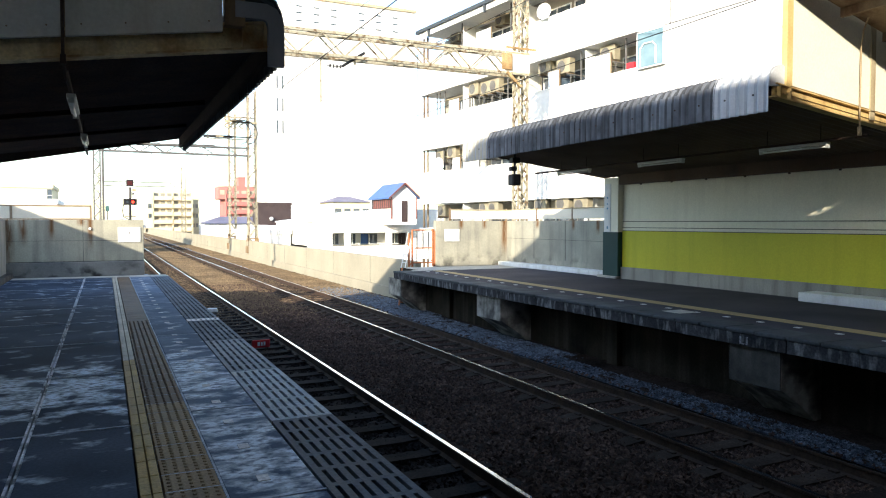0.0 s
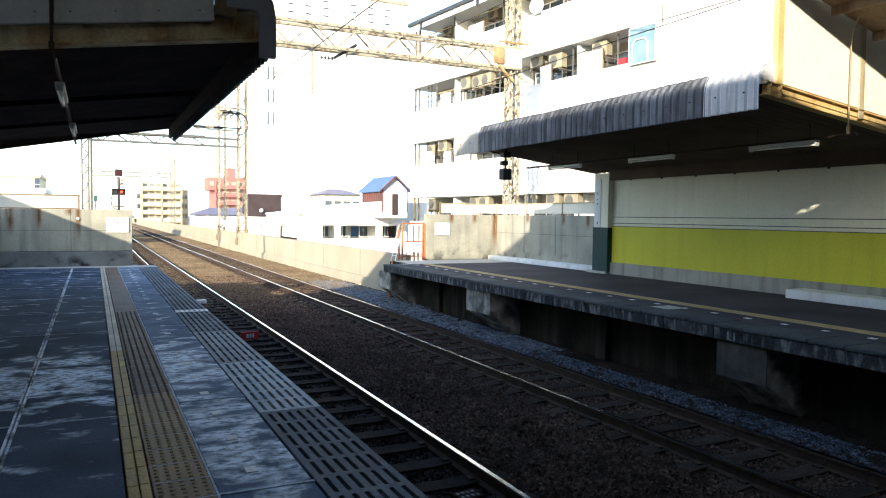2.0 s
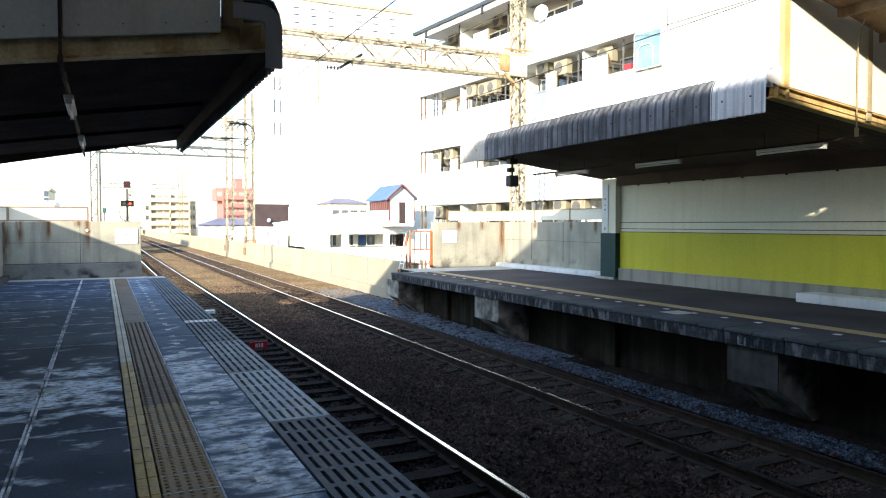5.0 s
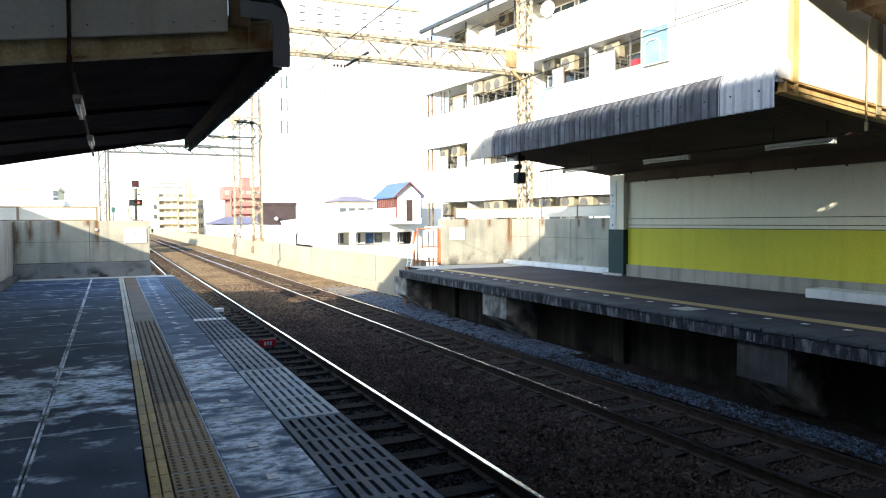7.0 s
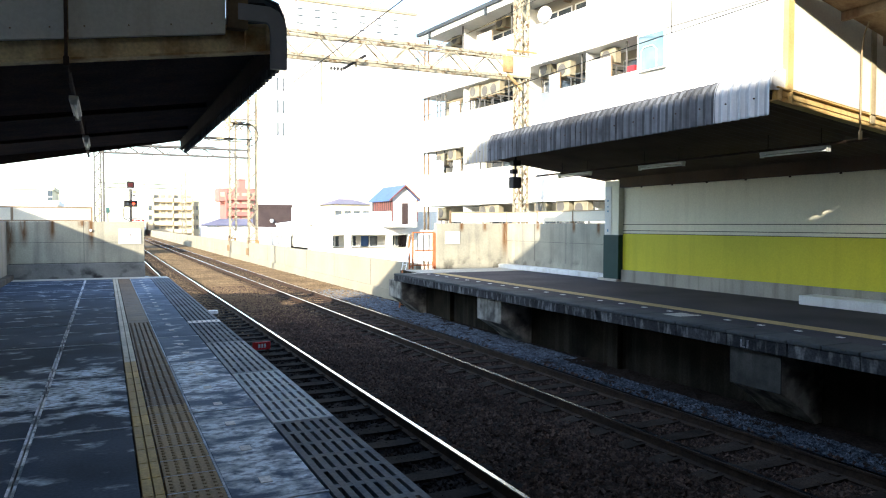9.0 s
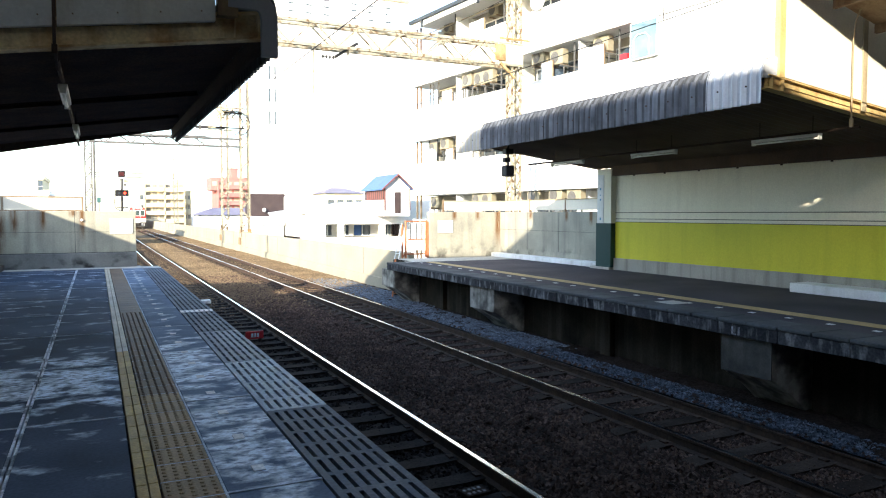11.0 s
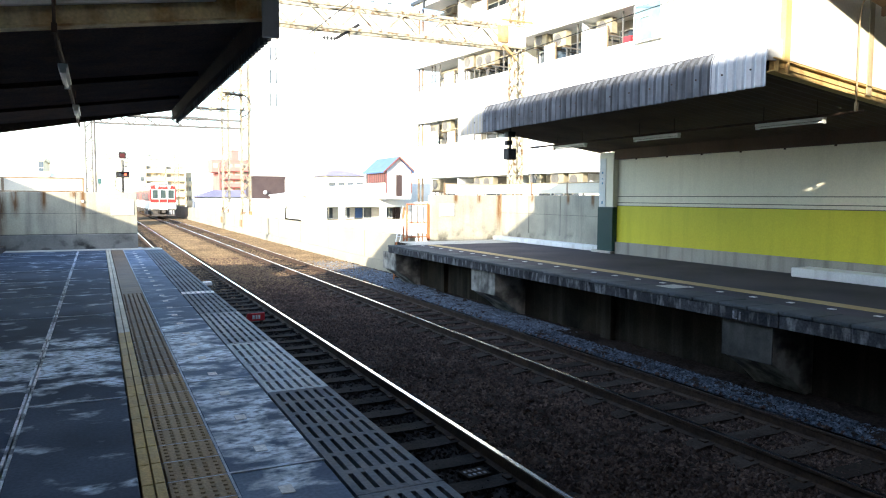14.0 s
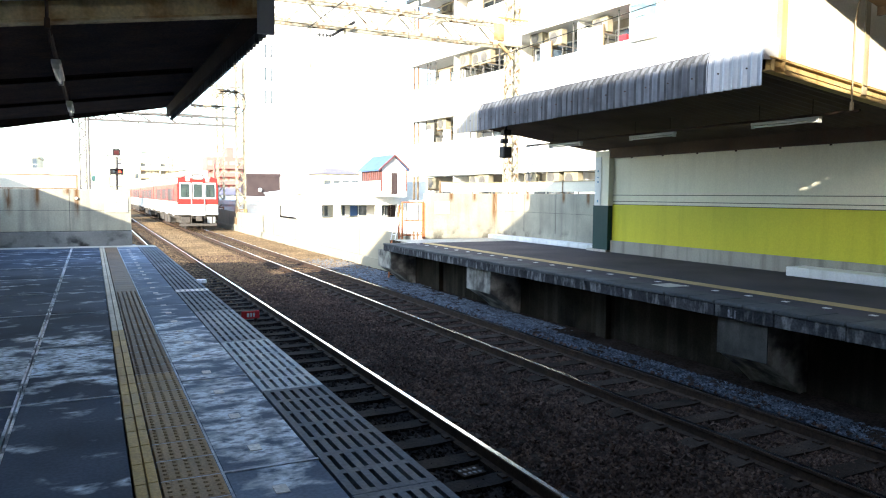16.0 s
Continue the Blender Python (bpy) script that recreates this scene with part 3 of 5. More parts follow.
# ---- setting: near platform ----
def near_platform():
    body = structure("platform_near", boxes((-3.0, 1.09, -30, END + 0.5, -1.75, -0.05), (1.09, 1.2, -30, END, -0.6, -0.14)), CONCRETE_DARK,
                     "station platform paved in dark worn asphalt slabs", "platform")
    # slabs with open joints, either side of the drain line, and the strip between tactile tiles and grating
    step = 2.05
    for x0, x1 in ((-2.4, -0.521), (-0.489, 0.143), (0.575, 1.085)):
        bm = one(x0 + .006, x1 - .006, -step / 2 + .008, step / 2 - .008, -0.05, 0.0)
        me = finish("slab", bm, ASPHALT_EDGE if x0 > 0.5 else ASPHALT, 0.005)
        off = 0.25 if x0 > 0.5 else 0.0
        filler = finish("joint_filler", one(x0, x1, -.011, .011, -.05, .004), MORTAR)
        for k in range(-9, 8):
            y = 5.65 + step * (k + 0.5) + off
            if y - step / 2 > 21.2:
                continue
            piece("slab", me, body, pose(0, y, random.uniform(-.002, .002)))
            piece("joint_filler", filler, body, pose(0, y - step / 2, 0))
    bm = boxes((-.527, -.511, -20, 21.2, -.05, .003), (-.499, -.483, -20, 21.2, -.05, .003))
    part("strip_edge", one(.566, .579, -12, 21.2, -.04, .003), MORTAR, body, "pale worn edge beside the tactile tiles")
    part("drain_edge", bm, DRAIN_EDGE, body, "pale worn edging of the drain line")
    bm = bmesh.new()
    box(bm, -2.32, EDGE - .02, 21.25, END - .02, -.05, .004)
    part("end_strip", bm, EDGE_STRIP, body, "pale concrete strip across the platform end")
    # yellow tiles and brown tactile tiles
    bm = boxes((-.05, .006, -.147, .147, -.04, .004), (.012, .062, -.147, .147, -.04, .008))
    me = finish("yellow_tile", bm, YELLOW_TILE, 0.003)
    bm2 = one(-.146, .146, -.146, .146, -.04, .003)
    me2 = finish("tactile_tile", bm2, BROWN_TILE, 0.003)
    pale = me.copy()
    pale.materials[0] = PALE_TILE
    ochre = me2.copy()
    ochre.materials[0] = OCHRE_TILE
    joint = finish("tile_joint", one(-.148, .148, -.004, .004, -.03, .002), MORTAR)
    for k in range(-40, 64):
        y = 2.2 + .3 * k
        piece("yellow_tile", me if y < 8.3 else pale, body, pose(.198, y, 0))
        piece("tactile_tile", ochre if y < 6.3 else me2, body, pose(.418, y, 0))
        if y < 10:
            piece("tile_joint", joint, body, pose(.418, y + .15, 0))
    verts, faces = [], []
    for k in range(32):
        for i in range(5):
            for j in range(5):
                cx, cy = .418 + (i - 2) * .058, 2.2 + .3 * k + (j - 2) * .058
                b0 = len(verts)
                for r, z in ((.016, .002), (.009, .009)):
                    verts += [(cx + r * math.cos(a * math.pi / 3), cy + r * math.sin(a * math.pi / 3), z) for a in range(6)]
                faces += [(b0 + a, b0 + (a + 1) % 6, b0 + 6 + (a + 1) % 6, b0 + 6 + a) for a in range(6)]
                faces.append(tuple(b0 + 6 + a for a in range(6)))
    dm = bpy.data.meshes.new("tactile_domes")
    dm.from_pydata(verts, [], faces)
    dm.materials.append(OCHRE_TILE)
    dm.materials.append(BROWN_TILE)
    for pg in dm.polygons:
        pg.material_index = int(pg.center.y > 6.15)
    d = new("tactile_domes", dm)
    d.parent = body
    tagged(d, "rows of small raised domes", kind="stuff")
    # white squares
    me = finish("white_marker", one(-.034, .034, -.05, .05, -.01, .003), WHITE_MARK)
    for k in range(-3, 26):
        piece("white_marker", me, body, pose(.8, 4.17 + .65 * k, 0))
    # steel grating over the gap
    def grating(length):
        bm = bmesh.new()
        for i in range(7):
            x = 1.115 + i * .07
            box(bm, x - .021, x + .021, .008, length - .008, -.035, 0.0)
        n = round(length / .3)
        for j in range(n + 1):
            y = .03 + (length - .06) * j / n
            box(bm, 1.1, 1.55, y - .028, y + .028, -.034, -.001)
        return bm
    for y0, y1, m in ((-9.0, -7.0, GRATE), (-7.0, -5.0, GRATE), (-5.0, -3.0, GRATE), (-3.0, -1.0, GRATE), (-1.0, 1.0, GRATE), (1.0, 3.3, GRATE), (3.3, 5.36, GRATE), (5.36, 7.3, GRATE_NEW), (7.3, 9.35, GRATE_MID), (9.35, 11.35, GRATE), (11.35, 11.6, WHITE_MARK),
                      (11.6, 13.6, GRATE), (13.6, 15.8, GRATE), (15.8, 17.8, GRATE), (17.8, 19.8, GRATE), (19.8, 21.2, GRATE)):
        g = part("grating", finish("grating", grating(y1 - y0), m), m, body, "galvanised newer grating panel" if m is GRATE_NEW else "")
        g.location.y = y0
    part("grating_carrier", one(1.5, 1.545, -20, END, -.12, -.036), GRATE, body)
    part("end_patch", one(1.12, 1.55, 21.2, 21.5, -.03, .004), WHITE_MARK, body, "white painted end of the grating strip")


near_platform()


# ---- setting: walls at the end of the near platform ----
def near_end_wall():
    w = structure("wall_end_near", boxes((-2.36, .97, END + .06, END + .26, .4, 1.54)), END_NEAR,
                  "low stained concrete wall closing the platform end", "wall", 0.012)
    part("plinth", one(-2.36, .98, END, END + .3, -.05, .402), PLINTH, w, "darker mould-stained plinth", bevel=.012)
    for x in (-.55,):
        part("joint", one(x - .006, x + .006, END + .055, END + .07, .42, 1.54), CONCRETE_DARK, w)
    part("form_line", one(-2.34, .965, END + .056, END + .07, .97, .978), CONCRETE_DARK, w)
    part("ledge_line", one(-2.32, .975, END + .04, END + .06, .4, .42), CONCRETE_DARK, w)
    p = thing("notice_board", "blank white enamel plate fixed to a concrete wall", "sign", .6, END + .04, 1.13)
    part("plate", one(-.29, .29, -.006, .012, -.21, .21), ENAMEL, p, bevel=.004)
    part("mark", boxes((-.02, .02, -.009, -.005, .05, .08), (.006, .02, -.009, -.005, .0, .05)), GREY_STEEL, p, "small grey mark")
    for sx in (-.26, .26):
        for sz in (-.18, .18):
            part("bolt", one(sx - .012, sx + .012, -.014, -.006, sz - .012, sz + .012), TRIM_GREY, p)
    f = thing("fence_panel", "cream sheet fence panel in a rusty frame above the wall", "fence", -1.3, END + .3, 1.5)
    part("sheet", one(-.93, .93, -.01, .01, .08, .4), PANEL_CREAM, f)
    for r in ((-.97, -.92, .03, .44), (.92, .97, .03, .44)):
        part("post", one(r[0], r[1], -.03, .03, -.1, r[3]), STEEL_BROWN, f)
    for z in (.06, .42):
        part("rail", one(-.97, .97, -.025, .025, z - .018, z + .018), STEEL_BROWN, f)
    f2 = copy_thing(f, pose(-3.2, END + .3, 1.5))
    lamp = thing("round_lamp", "small round white lamp on the wall top", "lamp", -.38, END + .1, 1.3)
    bm = bmesh.new()
    tube(bm, (0, -.09, 0), (0, -.02, 0), .036, 12)
    part("lens", bm, ENAMEL, lamp, smooth=False)
    part("box", one(-.05, .05, -.03, .0, .06, .22), STEEL_BROWN, lamp, "rusty junction box")
    structure("wall_rear_near", boxes((-2.6, -2.36, 15.0, END + .3, -.05, 1.54), (-2.6, -2.36, -30, 15.0, -.05, 2.5)), CONCRETE, "concrete rear wall of the near platform", "wall", .01)
    structure("kerb_rear_near", one(-2.36, -2.2, 17.0, END - .02, 0.0, .14), CONCRETE_DARK, "low concrete kerb along the rear wall", "kerb", .01)
    structure("parapet_near", one(-1.2, -1.0, END + .3, 300, -1.75, .1), CONCRETE_PALE, "pale concrete parapet along the viaduct", "parapet")


near_end_wall()


# ---- setting: far platform ----
def far_platform():
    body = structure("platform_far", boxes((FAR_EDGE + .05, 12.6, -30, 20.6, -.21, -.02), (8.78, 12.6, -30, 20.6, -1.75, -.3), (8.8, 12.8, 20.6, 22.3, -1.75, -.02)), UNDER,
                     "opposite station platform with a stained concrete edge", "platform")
    part("surface", boxes((8.66, 12.3, -30, 20.3, -.02, .0)), ASPHALT_FAR, body, "dark worn asphalt")
    part("end_apron", boxes((8.49, 12.3, 20.3, 20.6, -.02, .003), (8.85, 12.3, 20.6, 21.95, -.02, .003)), EDGE_STRIP, body, "pale concrete apron at the platform end")
    part("edge_surface", boxes((8.48, 8.656, -30, 20.3, -.02, .0)), ASPHALT_FAR, body)
    me = finish("edge_stone", one(-.15, .15, -.496, .496, -.22, -.05), EDGE_DARK, .008)
    cap = finish("coping_stone", one(-.18, .4, -.244, .244, -.05, .004), COPING, .012)
    for k in range(32):
        piece("edge_stone", me, body, pose(FAR_EDGE + .15 + random.uniform(-.004, .004), 20.05 - k * 1.0, 0))
        for half in (.25, -.25):
            piece("coping_stone", cap, body, pose(FAR_EDGE + .165, 20.05 + half - k * 1.0, random.uniform(-.003, .003)))
    me = finish("tactile_tile", one(-.146, .146, -.146, .146, -.02, .005), FAR_TILE, .003)
    for k in range(70):
        piece("tactile_tile", me, body, pose(9.16, 20.0 - .3 * k, 0))
    me = finish("white_marker", one(-.04, .04, -.045, .045, -.01, .006), WHITE_MARK)
    for k in range(28):
        piece("white_marker", me, body, pose(8.74, 3.22 + .64 * k, 0))
    part("hatch", one(8.35, 8.75, 8.95, 9.35, -.01, .006), EDGE_STRIP, body, "pale greenish floor hatch")
    # cantilever brackets; light and shade are put into the tones of body and face
    for y0, y1 in ((20.12, 21.16), (14.12, 15.25), (6.7, 7.55), (-1.0, 0.1)):
        bm = bmesh.new()
        prism(bm, [(7.995, -.222), (7.995, -.73), (8.08, -.79), (8.4, -1.0), (8.8, -1.34), (8.8, -.222)], y0, y1)
        br = part("bracket", bm, BRACKET_LIT, body, "streaked concrete cantilever bracket, bounce light in its pale tone", bevel=.012)
        part("bracket_face", one(7.975, 7.996, y0 - .002, y1 + .002, -.742, -.225), BRACKET_LIT if y0 > 10 else BRACKET_SHADED, br, "streak-stained face plate of the bracket, toned for the light on it", bevel=.004)
    # piers that carry the slab behind the brackets
    for y0, y1 in ((18.2, 18.5), (10.9, 11.2), (3.3, 3.6)):
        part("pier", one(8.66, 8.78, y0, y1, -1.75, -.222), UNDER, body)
    part("edge_mark", boxes((7.893, 7.91, 7.16, 7.19, -.2, -.09), (7.893, 7.91, 7.22, 7.3, -.2, -.185), (7.893, 7.91, 7.27, 7.3, -.2, -.09)), FADED_MARK, body, "small painted mark")


far_platform()


def far_walls():
    # painted wall along the platform
    W = 12.3
    w = structure("wall_painted", one(W + .03, W + .25, -30, 15.4, -.02, 2.7), WALL_CREAM, "long platform wall painted cream above yellow-green", "wall")
    part("green_band", one(W, W + .03, -30, 15.3, .31, 1.25), WALL_GREEN, w, "yellow-green painted dado")
    part("plinth", one(W - .05, W + .03, -30, 15.3, -.01, .31), CONCRETE, w, "water-stained concrete plinth")
    for z in (1.28, 1.36, 1.52):
        part("rib", one(W - .01, W + .03, -30, 15.3, z - .014, z + .014), WALL_CREAM, w)
        # dark strip painted as the shadow line under each rib
        part("groove", one(W + .01, W + .03, -30, 15.3, z - .03, z - .014), RIB_SHADE, w)
    part("valance", one(W - .12, W + .03, -2, 15.3, 2.46, 2.78), SOFFIT_BROWN, w, "dark strip along the wall top under the roof")
    clip = finish("clip", one(-.012, .012, -.02, .02, -.03, .0), STEEL_DARK)
    for k in range(11):
        piece("clip", clip, w, pose(W + .01, 14.6 - k * 1.1, 2.46))
    c = thing("corner_post", "painted square post, white above dark green", "post", W - .05, 15.6, 0)
    part("shaft", one(-.08, .25, -.28, .3, 1.22, 2.65), WALL_CREAM, c)
    part("sleeve", one(-.1, .25, -.3, .32, 0, 1.22), GREEN_DARK, c, "dark green painted sleeve")
    part("foot", one(-.16, .2, -.3, .5, 0, .06), EDGE_STRIP, c, "pale concrete foot")
    part("sign_strip", one(-.095, -.08, .02, .28, 1.22, 2.5), ENAMEL, c, "narrow white sign strip")
    for z, h in ((2.1, .05), (1.95, .03), (1.82, .05), (1.3, .07)):
        part("sign_mark", one(-.099, -.094, .12, .17, z, z + h), mat("sign_blue_mark", (0.1, 0.25, 0.35), grain=0) if z > 2.05 else bpy.data.materials["sign_blue_mark"], c)
    structure("bench_step", one(11.75, W - .052, -8, 9.5, 0, .17), PANEL_WHITE, "white painted low concrete step along the wall", "step", .01)
    # low wall behind the open end
    C = CORNER_X
    lw = structure("wall_rear_far", boxes((C, C + .2, 15.42, 22.2, 0.0, 1.53)), END_REAR, "low weathered concrete wall behind the platform end", "wall", .01)
    part("ledge", one(C - .4, C, 15.9, 21.98, 0, .13), PANEL_WHITE, lw, "white painted ledge", bevel=.01)
    part("band", one(C - .03, C, 15.9, 21.98, .13, .3), END_REAR, lw)
    for y in (20.3, 18.5):
        part("joint", one(C - .005, C + .02, y - .006, y + .006, .3, 1.53), CONCRETE_DARK, lw)
    part("form_line", one(C - .004, C + .02, 15.5, 22.1, .93, .938), CONCRETE_DARK, lw)
    ew = structure("wall_end_far", boxes((10.05, C + .2, 22.2, 22.4, -.3, 1.53)), END_FAR, "low weathered concrete wall across the platform end", "wall", .01)
    part("band", one(10.07, C, 22.17, 22.2, 0, .3), END_FAR, ew)
    structure("platform_far_end", one(12.3, C + .2, 15.42, 22.2, -1.75, -.004), EDGE_STRIP, "pale concrete floor along the low wall", "platform")
    p = thing("notice_board", "blank white enamel plate fixed to a concrete wall", "sign", 10.65, 22.18, 1.05)
    part("plate", one(-.28, .28, -.006, .012, -.22, .2), ENAMEL, p, bevel=.004)
    # sheet panels above the low walls
    fp = thing("sheet_fence", "cream sheet panels on rusty posts along the wall top", "fence", CORNER_X + .1, 22.3, 1.53)
    for x0, x1 in ((-2.2, -.02),):
        part("panel", one(x0, x1, -.01, .01, .06, .36), PANEL_CREAM, fp)
        part("capping", one(x0, x1, -.03, .03, .36, .39), STEEL_CREAM, fp)
    for y0, y1 in ((-2.0, -.03), (-4.0, -2.03), (-6.2, -4.03)):
        part("panel", one(-.01, .01, y0, y1, .06, .36), PANEL_CREAM, fp)
        part("capping", one(-.03, .03, y0, y1, .36, .39), STEEL_CREAM, fp)
    for px, py in ((-2.2, 0), (0, 0), (0, -2.015), (0, -4.015), (0, -6.2)):
        part("post", one(px - .025, px + .025, py - .025, py + .025, -.1, .42), STEEL_BROWN, fp)


far_walls()


def parapet_far():
    bm = bmesh.new()
    box(bm, 9.4, 9.6, 22.4, 330, -1.75, .16)
    w = structure("parapet_far", bm, CONCRETE_PALE, "pale sunlit concrete parapet along the viaduct", "parapet")
    me = finish("joint", one(-.004, .01, -.012, .012, -1.7, .16), CONCRETE_DARK)
    for k in range(24):
        piece("joint", me, w, pose(9.4, 27 + k * 5.0, 0))
    part("curb", one(9.3, 9.4, 22.4, 330, -1.75, -.86), CONCRETE_PALE, w, "slightly proud foot of the parapet", bevel=.01)


parapet_far()


# ---- canopies ----
def fascia_sheet(length, sgn):
    """Corrugated sheet, bent over at the top; outer face towards sgn along x."""
    prof = [(.5, .42), (.42, .53), (.3, .595), (.17, .605), (.075, .56), (.02, .47), (0, .36), (0, .2), (0, 0)]
    n = max(2, round(length / .17) * 6)
    verts, faces = [], []
    for j in range(n + 1):
        y = length * j / n
        wv = .026 * math.cos(j / 6 * math.tau)
        for k, (u, z) in enumerate(prof):
            nx = -1 if k > 3 else 0
            nz = 1 if k < 5 else 0
            verts.append((sgn * -(u + wv * nx), y, z + wv * nz * .9 - .0))
    m = len(prof)
    for j in range(n):
        for k in range(m - 1):
            a = j * m + k
            faces.append((a, a + 1, a + m + 1, a + m))
    inner = len(verts)
    verts += [(x - sgn * .012, y, z - .008) for x, y, z in verts]
    faces += [tuple(i + inner for i in f[::-1]) for f in faces]
    for j in range(n):
        a, b = j * m + m - 1, (j + 1) * m + m - 1
        faces.append((a, b, b + inner, a + inner))
    for k in range(m - 1):
        for j in (0, n):
            a = j * m + k
            faces.append((a, a + 1, a + 1 + inner, a + inner))
    me = bpy.data.meshes.new("fascia_sheet")
    me.from_pydata(verts, [], faces)
    bm = bmesh.new()
    bm.from_mesh(me)
    bmesh.ops.recalc_face_normals(bm, faces=bm.faces)
    bm.to_mesh(me)
    bm.free()
    return me


def girder(bm, p, q, h=.22, w=.16, t=.018):
    """An I-section from p to q, seen upright."""
    p, q = Vector(p), Vector(q)
    d = (q - p).normalized()
    a = d.cross(Vector((0, 0, 1))).normalized()
    b = a.cross(d).normalized()
    k = t / 2
    half = [(-w / 2, h / 2), (w / 2, h / 2), (w / 2, h / 2 - t), (k, h / 2 - t), (k, t - h / 2), (w / 2, t - h / 2), (w / 2, -h / 2),
            (-w / 2, -h / 2), (-w / 2, t - h / 2), (-k, t - h / 2), (-k, h / 2 - t), (-w / 2, h / 2 - t)]
    lo, hi = [[bm.verts.new(c + a * u + b * v) for u, v in half] for c in (p, q)]
    for n in range(12):
        bm.faces.new((lo[n], lo[(n + 1) % 12], hi[(n + 1) % 12], hi[n]))
    bm.faces.new(lo[::-1])
    bm.faces.new(hi)


def canopy(name, eave_x, sgn, back_x, z_eave, slope, y0, y1, label, sheets):
    """Low platform roof that rises towards the track. sgn: the way from the back to the eave along x."""
    c = thing(name, label, "canopy", eave_x, y0, 0)
    L, D = y1 - y0, abs(back_x - eave_x)

    def zz(d):
        return z_eave - slope * d
    bm = bmesh.new()
    # ribbed roof deck
    n = int(L / .1)
    prev = None
    for j in range(n + 1):
        y = L * j / n
        dz = .012 if j % 2 else -.012
        row = [bm.verts.new((-sgn * d, y, zz(d) + dz + .03)) for d in (.1, D)]
        if prev:
            bm.faces.new((prev[0], prev[1], row[1], row[0]))
        prev = row
    part("roof_deck", bm, SOFFIT_BROWN if sgn < 0 else STEEL_DARK, c, "dark brown corrugated underside")
    bm = bmesh.new()
    prism(bm, [(-sgn * .1, zz(.1) + .15), (-sgn * D, zz(D) + .15), (-sgn * D, zz(D) + .2), (-sgn * .1, zz(.1) + .2)], 0, L)
    part("roof_sheet", bm, SHEET_GREY, c)
    y = .03
    paint = GIRDER_GOLD if sgn < 0 else GIRDER_RUST
    bm = bmesh.new()
    if sgn < 0:
        girder(bm, (.08, y, zz(.08) + .03), (D, y, zz(D) + .03), h=.19, w=.14)
    else:
        girder(bm, (-.08, y, zz(.08)), (-D, y, zz(D)), h=.25, w=.16)
    eg = part("end_girder", bm, paint, c, "rust-stained I-section girder")
    for d in (.16, .36):
        part("stiffener", one(-sgn * d - .008, -sgn * d + .008, y - .075, y + .075, zz(d) - (.06 if sgn < 0 else .11), zz(d) + .11), paint, eg)
    bm = bmesh.new()
    prism(bm, [(-sgn * .05, zz(0)), (-sgn * D, zz(D) - (.17 if sgn > 0 else 0)), (-sgn * D, zz(D) + .2), (-sgn * .05, zz(0) + .2)], L - .04, L)
    part("end_plate", bm, STEEL_DARK, c)
    if sgn > 0:
        for yr in (4.2, 6.9):
            bm = bmesh.new()
            girder(bm, (-.2, yr, zz(.2)), (-D, yr, zz(D)), h=.07, w=.07)
            part("rafter", bm, STEEL_BLACK, c)
        part("eave_beam", one(-.11, -.05, .16, L - .06, z_eave - .2, z_eave), STEEL_BLACK, c)
    else:
        bm = bmesh.new()
        prism(bm, [(-.02, z_eave + .06), (.5, z_eave + .1), (.43, z_eave + .275), (.31, z_eave + .345), (.17, z_eave + .355), (.07, z_eave + .31), (.005, z_eave + .215)], -.012, .004)
        part("end_cap", bm, SHEET_WHITE, c, "pale sheet closing the bent roof edge")
    y = 0.0
    for ln, m in sheets:
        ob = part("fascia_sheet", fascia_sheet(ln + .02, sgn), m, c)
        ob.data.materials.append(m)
        ob.data.materials.append(SHEET_VALLEY if m is SHEET_GREY else SHEET_PALE_VALLEY)
        # valley faces take the darker colour
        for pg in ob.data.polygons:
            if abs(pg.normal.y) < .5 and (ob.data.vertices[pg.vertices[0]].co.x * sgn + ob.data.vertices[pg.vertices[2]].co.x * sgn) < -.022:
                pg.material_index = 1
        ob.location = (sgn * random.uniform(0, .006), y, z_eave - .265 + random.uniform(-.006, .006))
        y += ln
    bm = bmesh.new()
    tube(bm, (0, 0, 0), (sgn * .015, 0, 0), .013, 6)
    bolt = finish("bolt", bm, RAIL_SIDE)
    for k in range(int(L / .5)):
        piece("bolt", bolt, c, pose(sgn * .02, .25 + k * .5, z_eave - .02))
    return c


G, P = SHEET_GREY, SHEET_WHITE
# lit copy of the grey sheet, sun on the canopy end put into it
SHEET_SUNLIT = mat("sunlit_corrugated_sheet", (0.45, 0.42, 0.35), (0.36, 0.34, 0.29), scale=2, grain=0.05, bump=0.0, rough=0.7, streak=(0.2, 0.19, 0.17), streak_amount=0.5)
canopy("canopy_far", 8.05, -1, 12.4, 3.22, .13, 7.0, 16.1, "low platform roof edged with weathered corrugated sheet",
       [(.95, P), (.95, G), (.9, G), (1.05, G), (1.0, G), (1.0, G), (1.0, G), (1.0, G), (1.25, SHEET_SUNLIT)])
canopy("canopy_near", 1.55, 1, -2.4, 3.25, .145, 7.0, 16.4, "low dark platform roof rising towards the track",
       [(1.0, G)] * 9 + [(.4, G)])


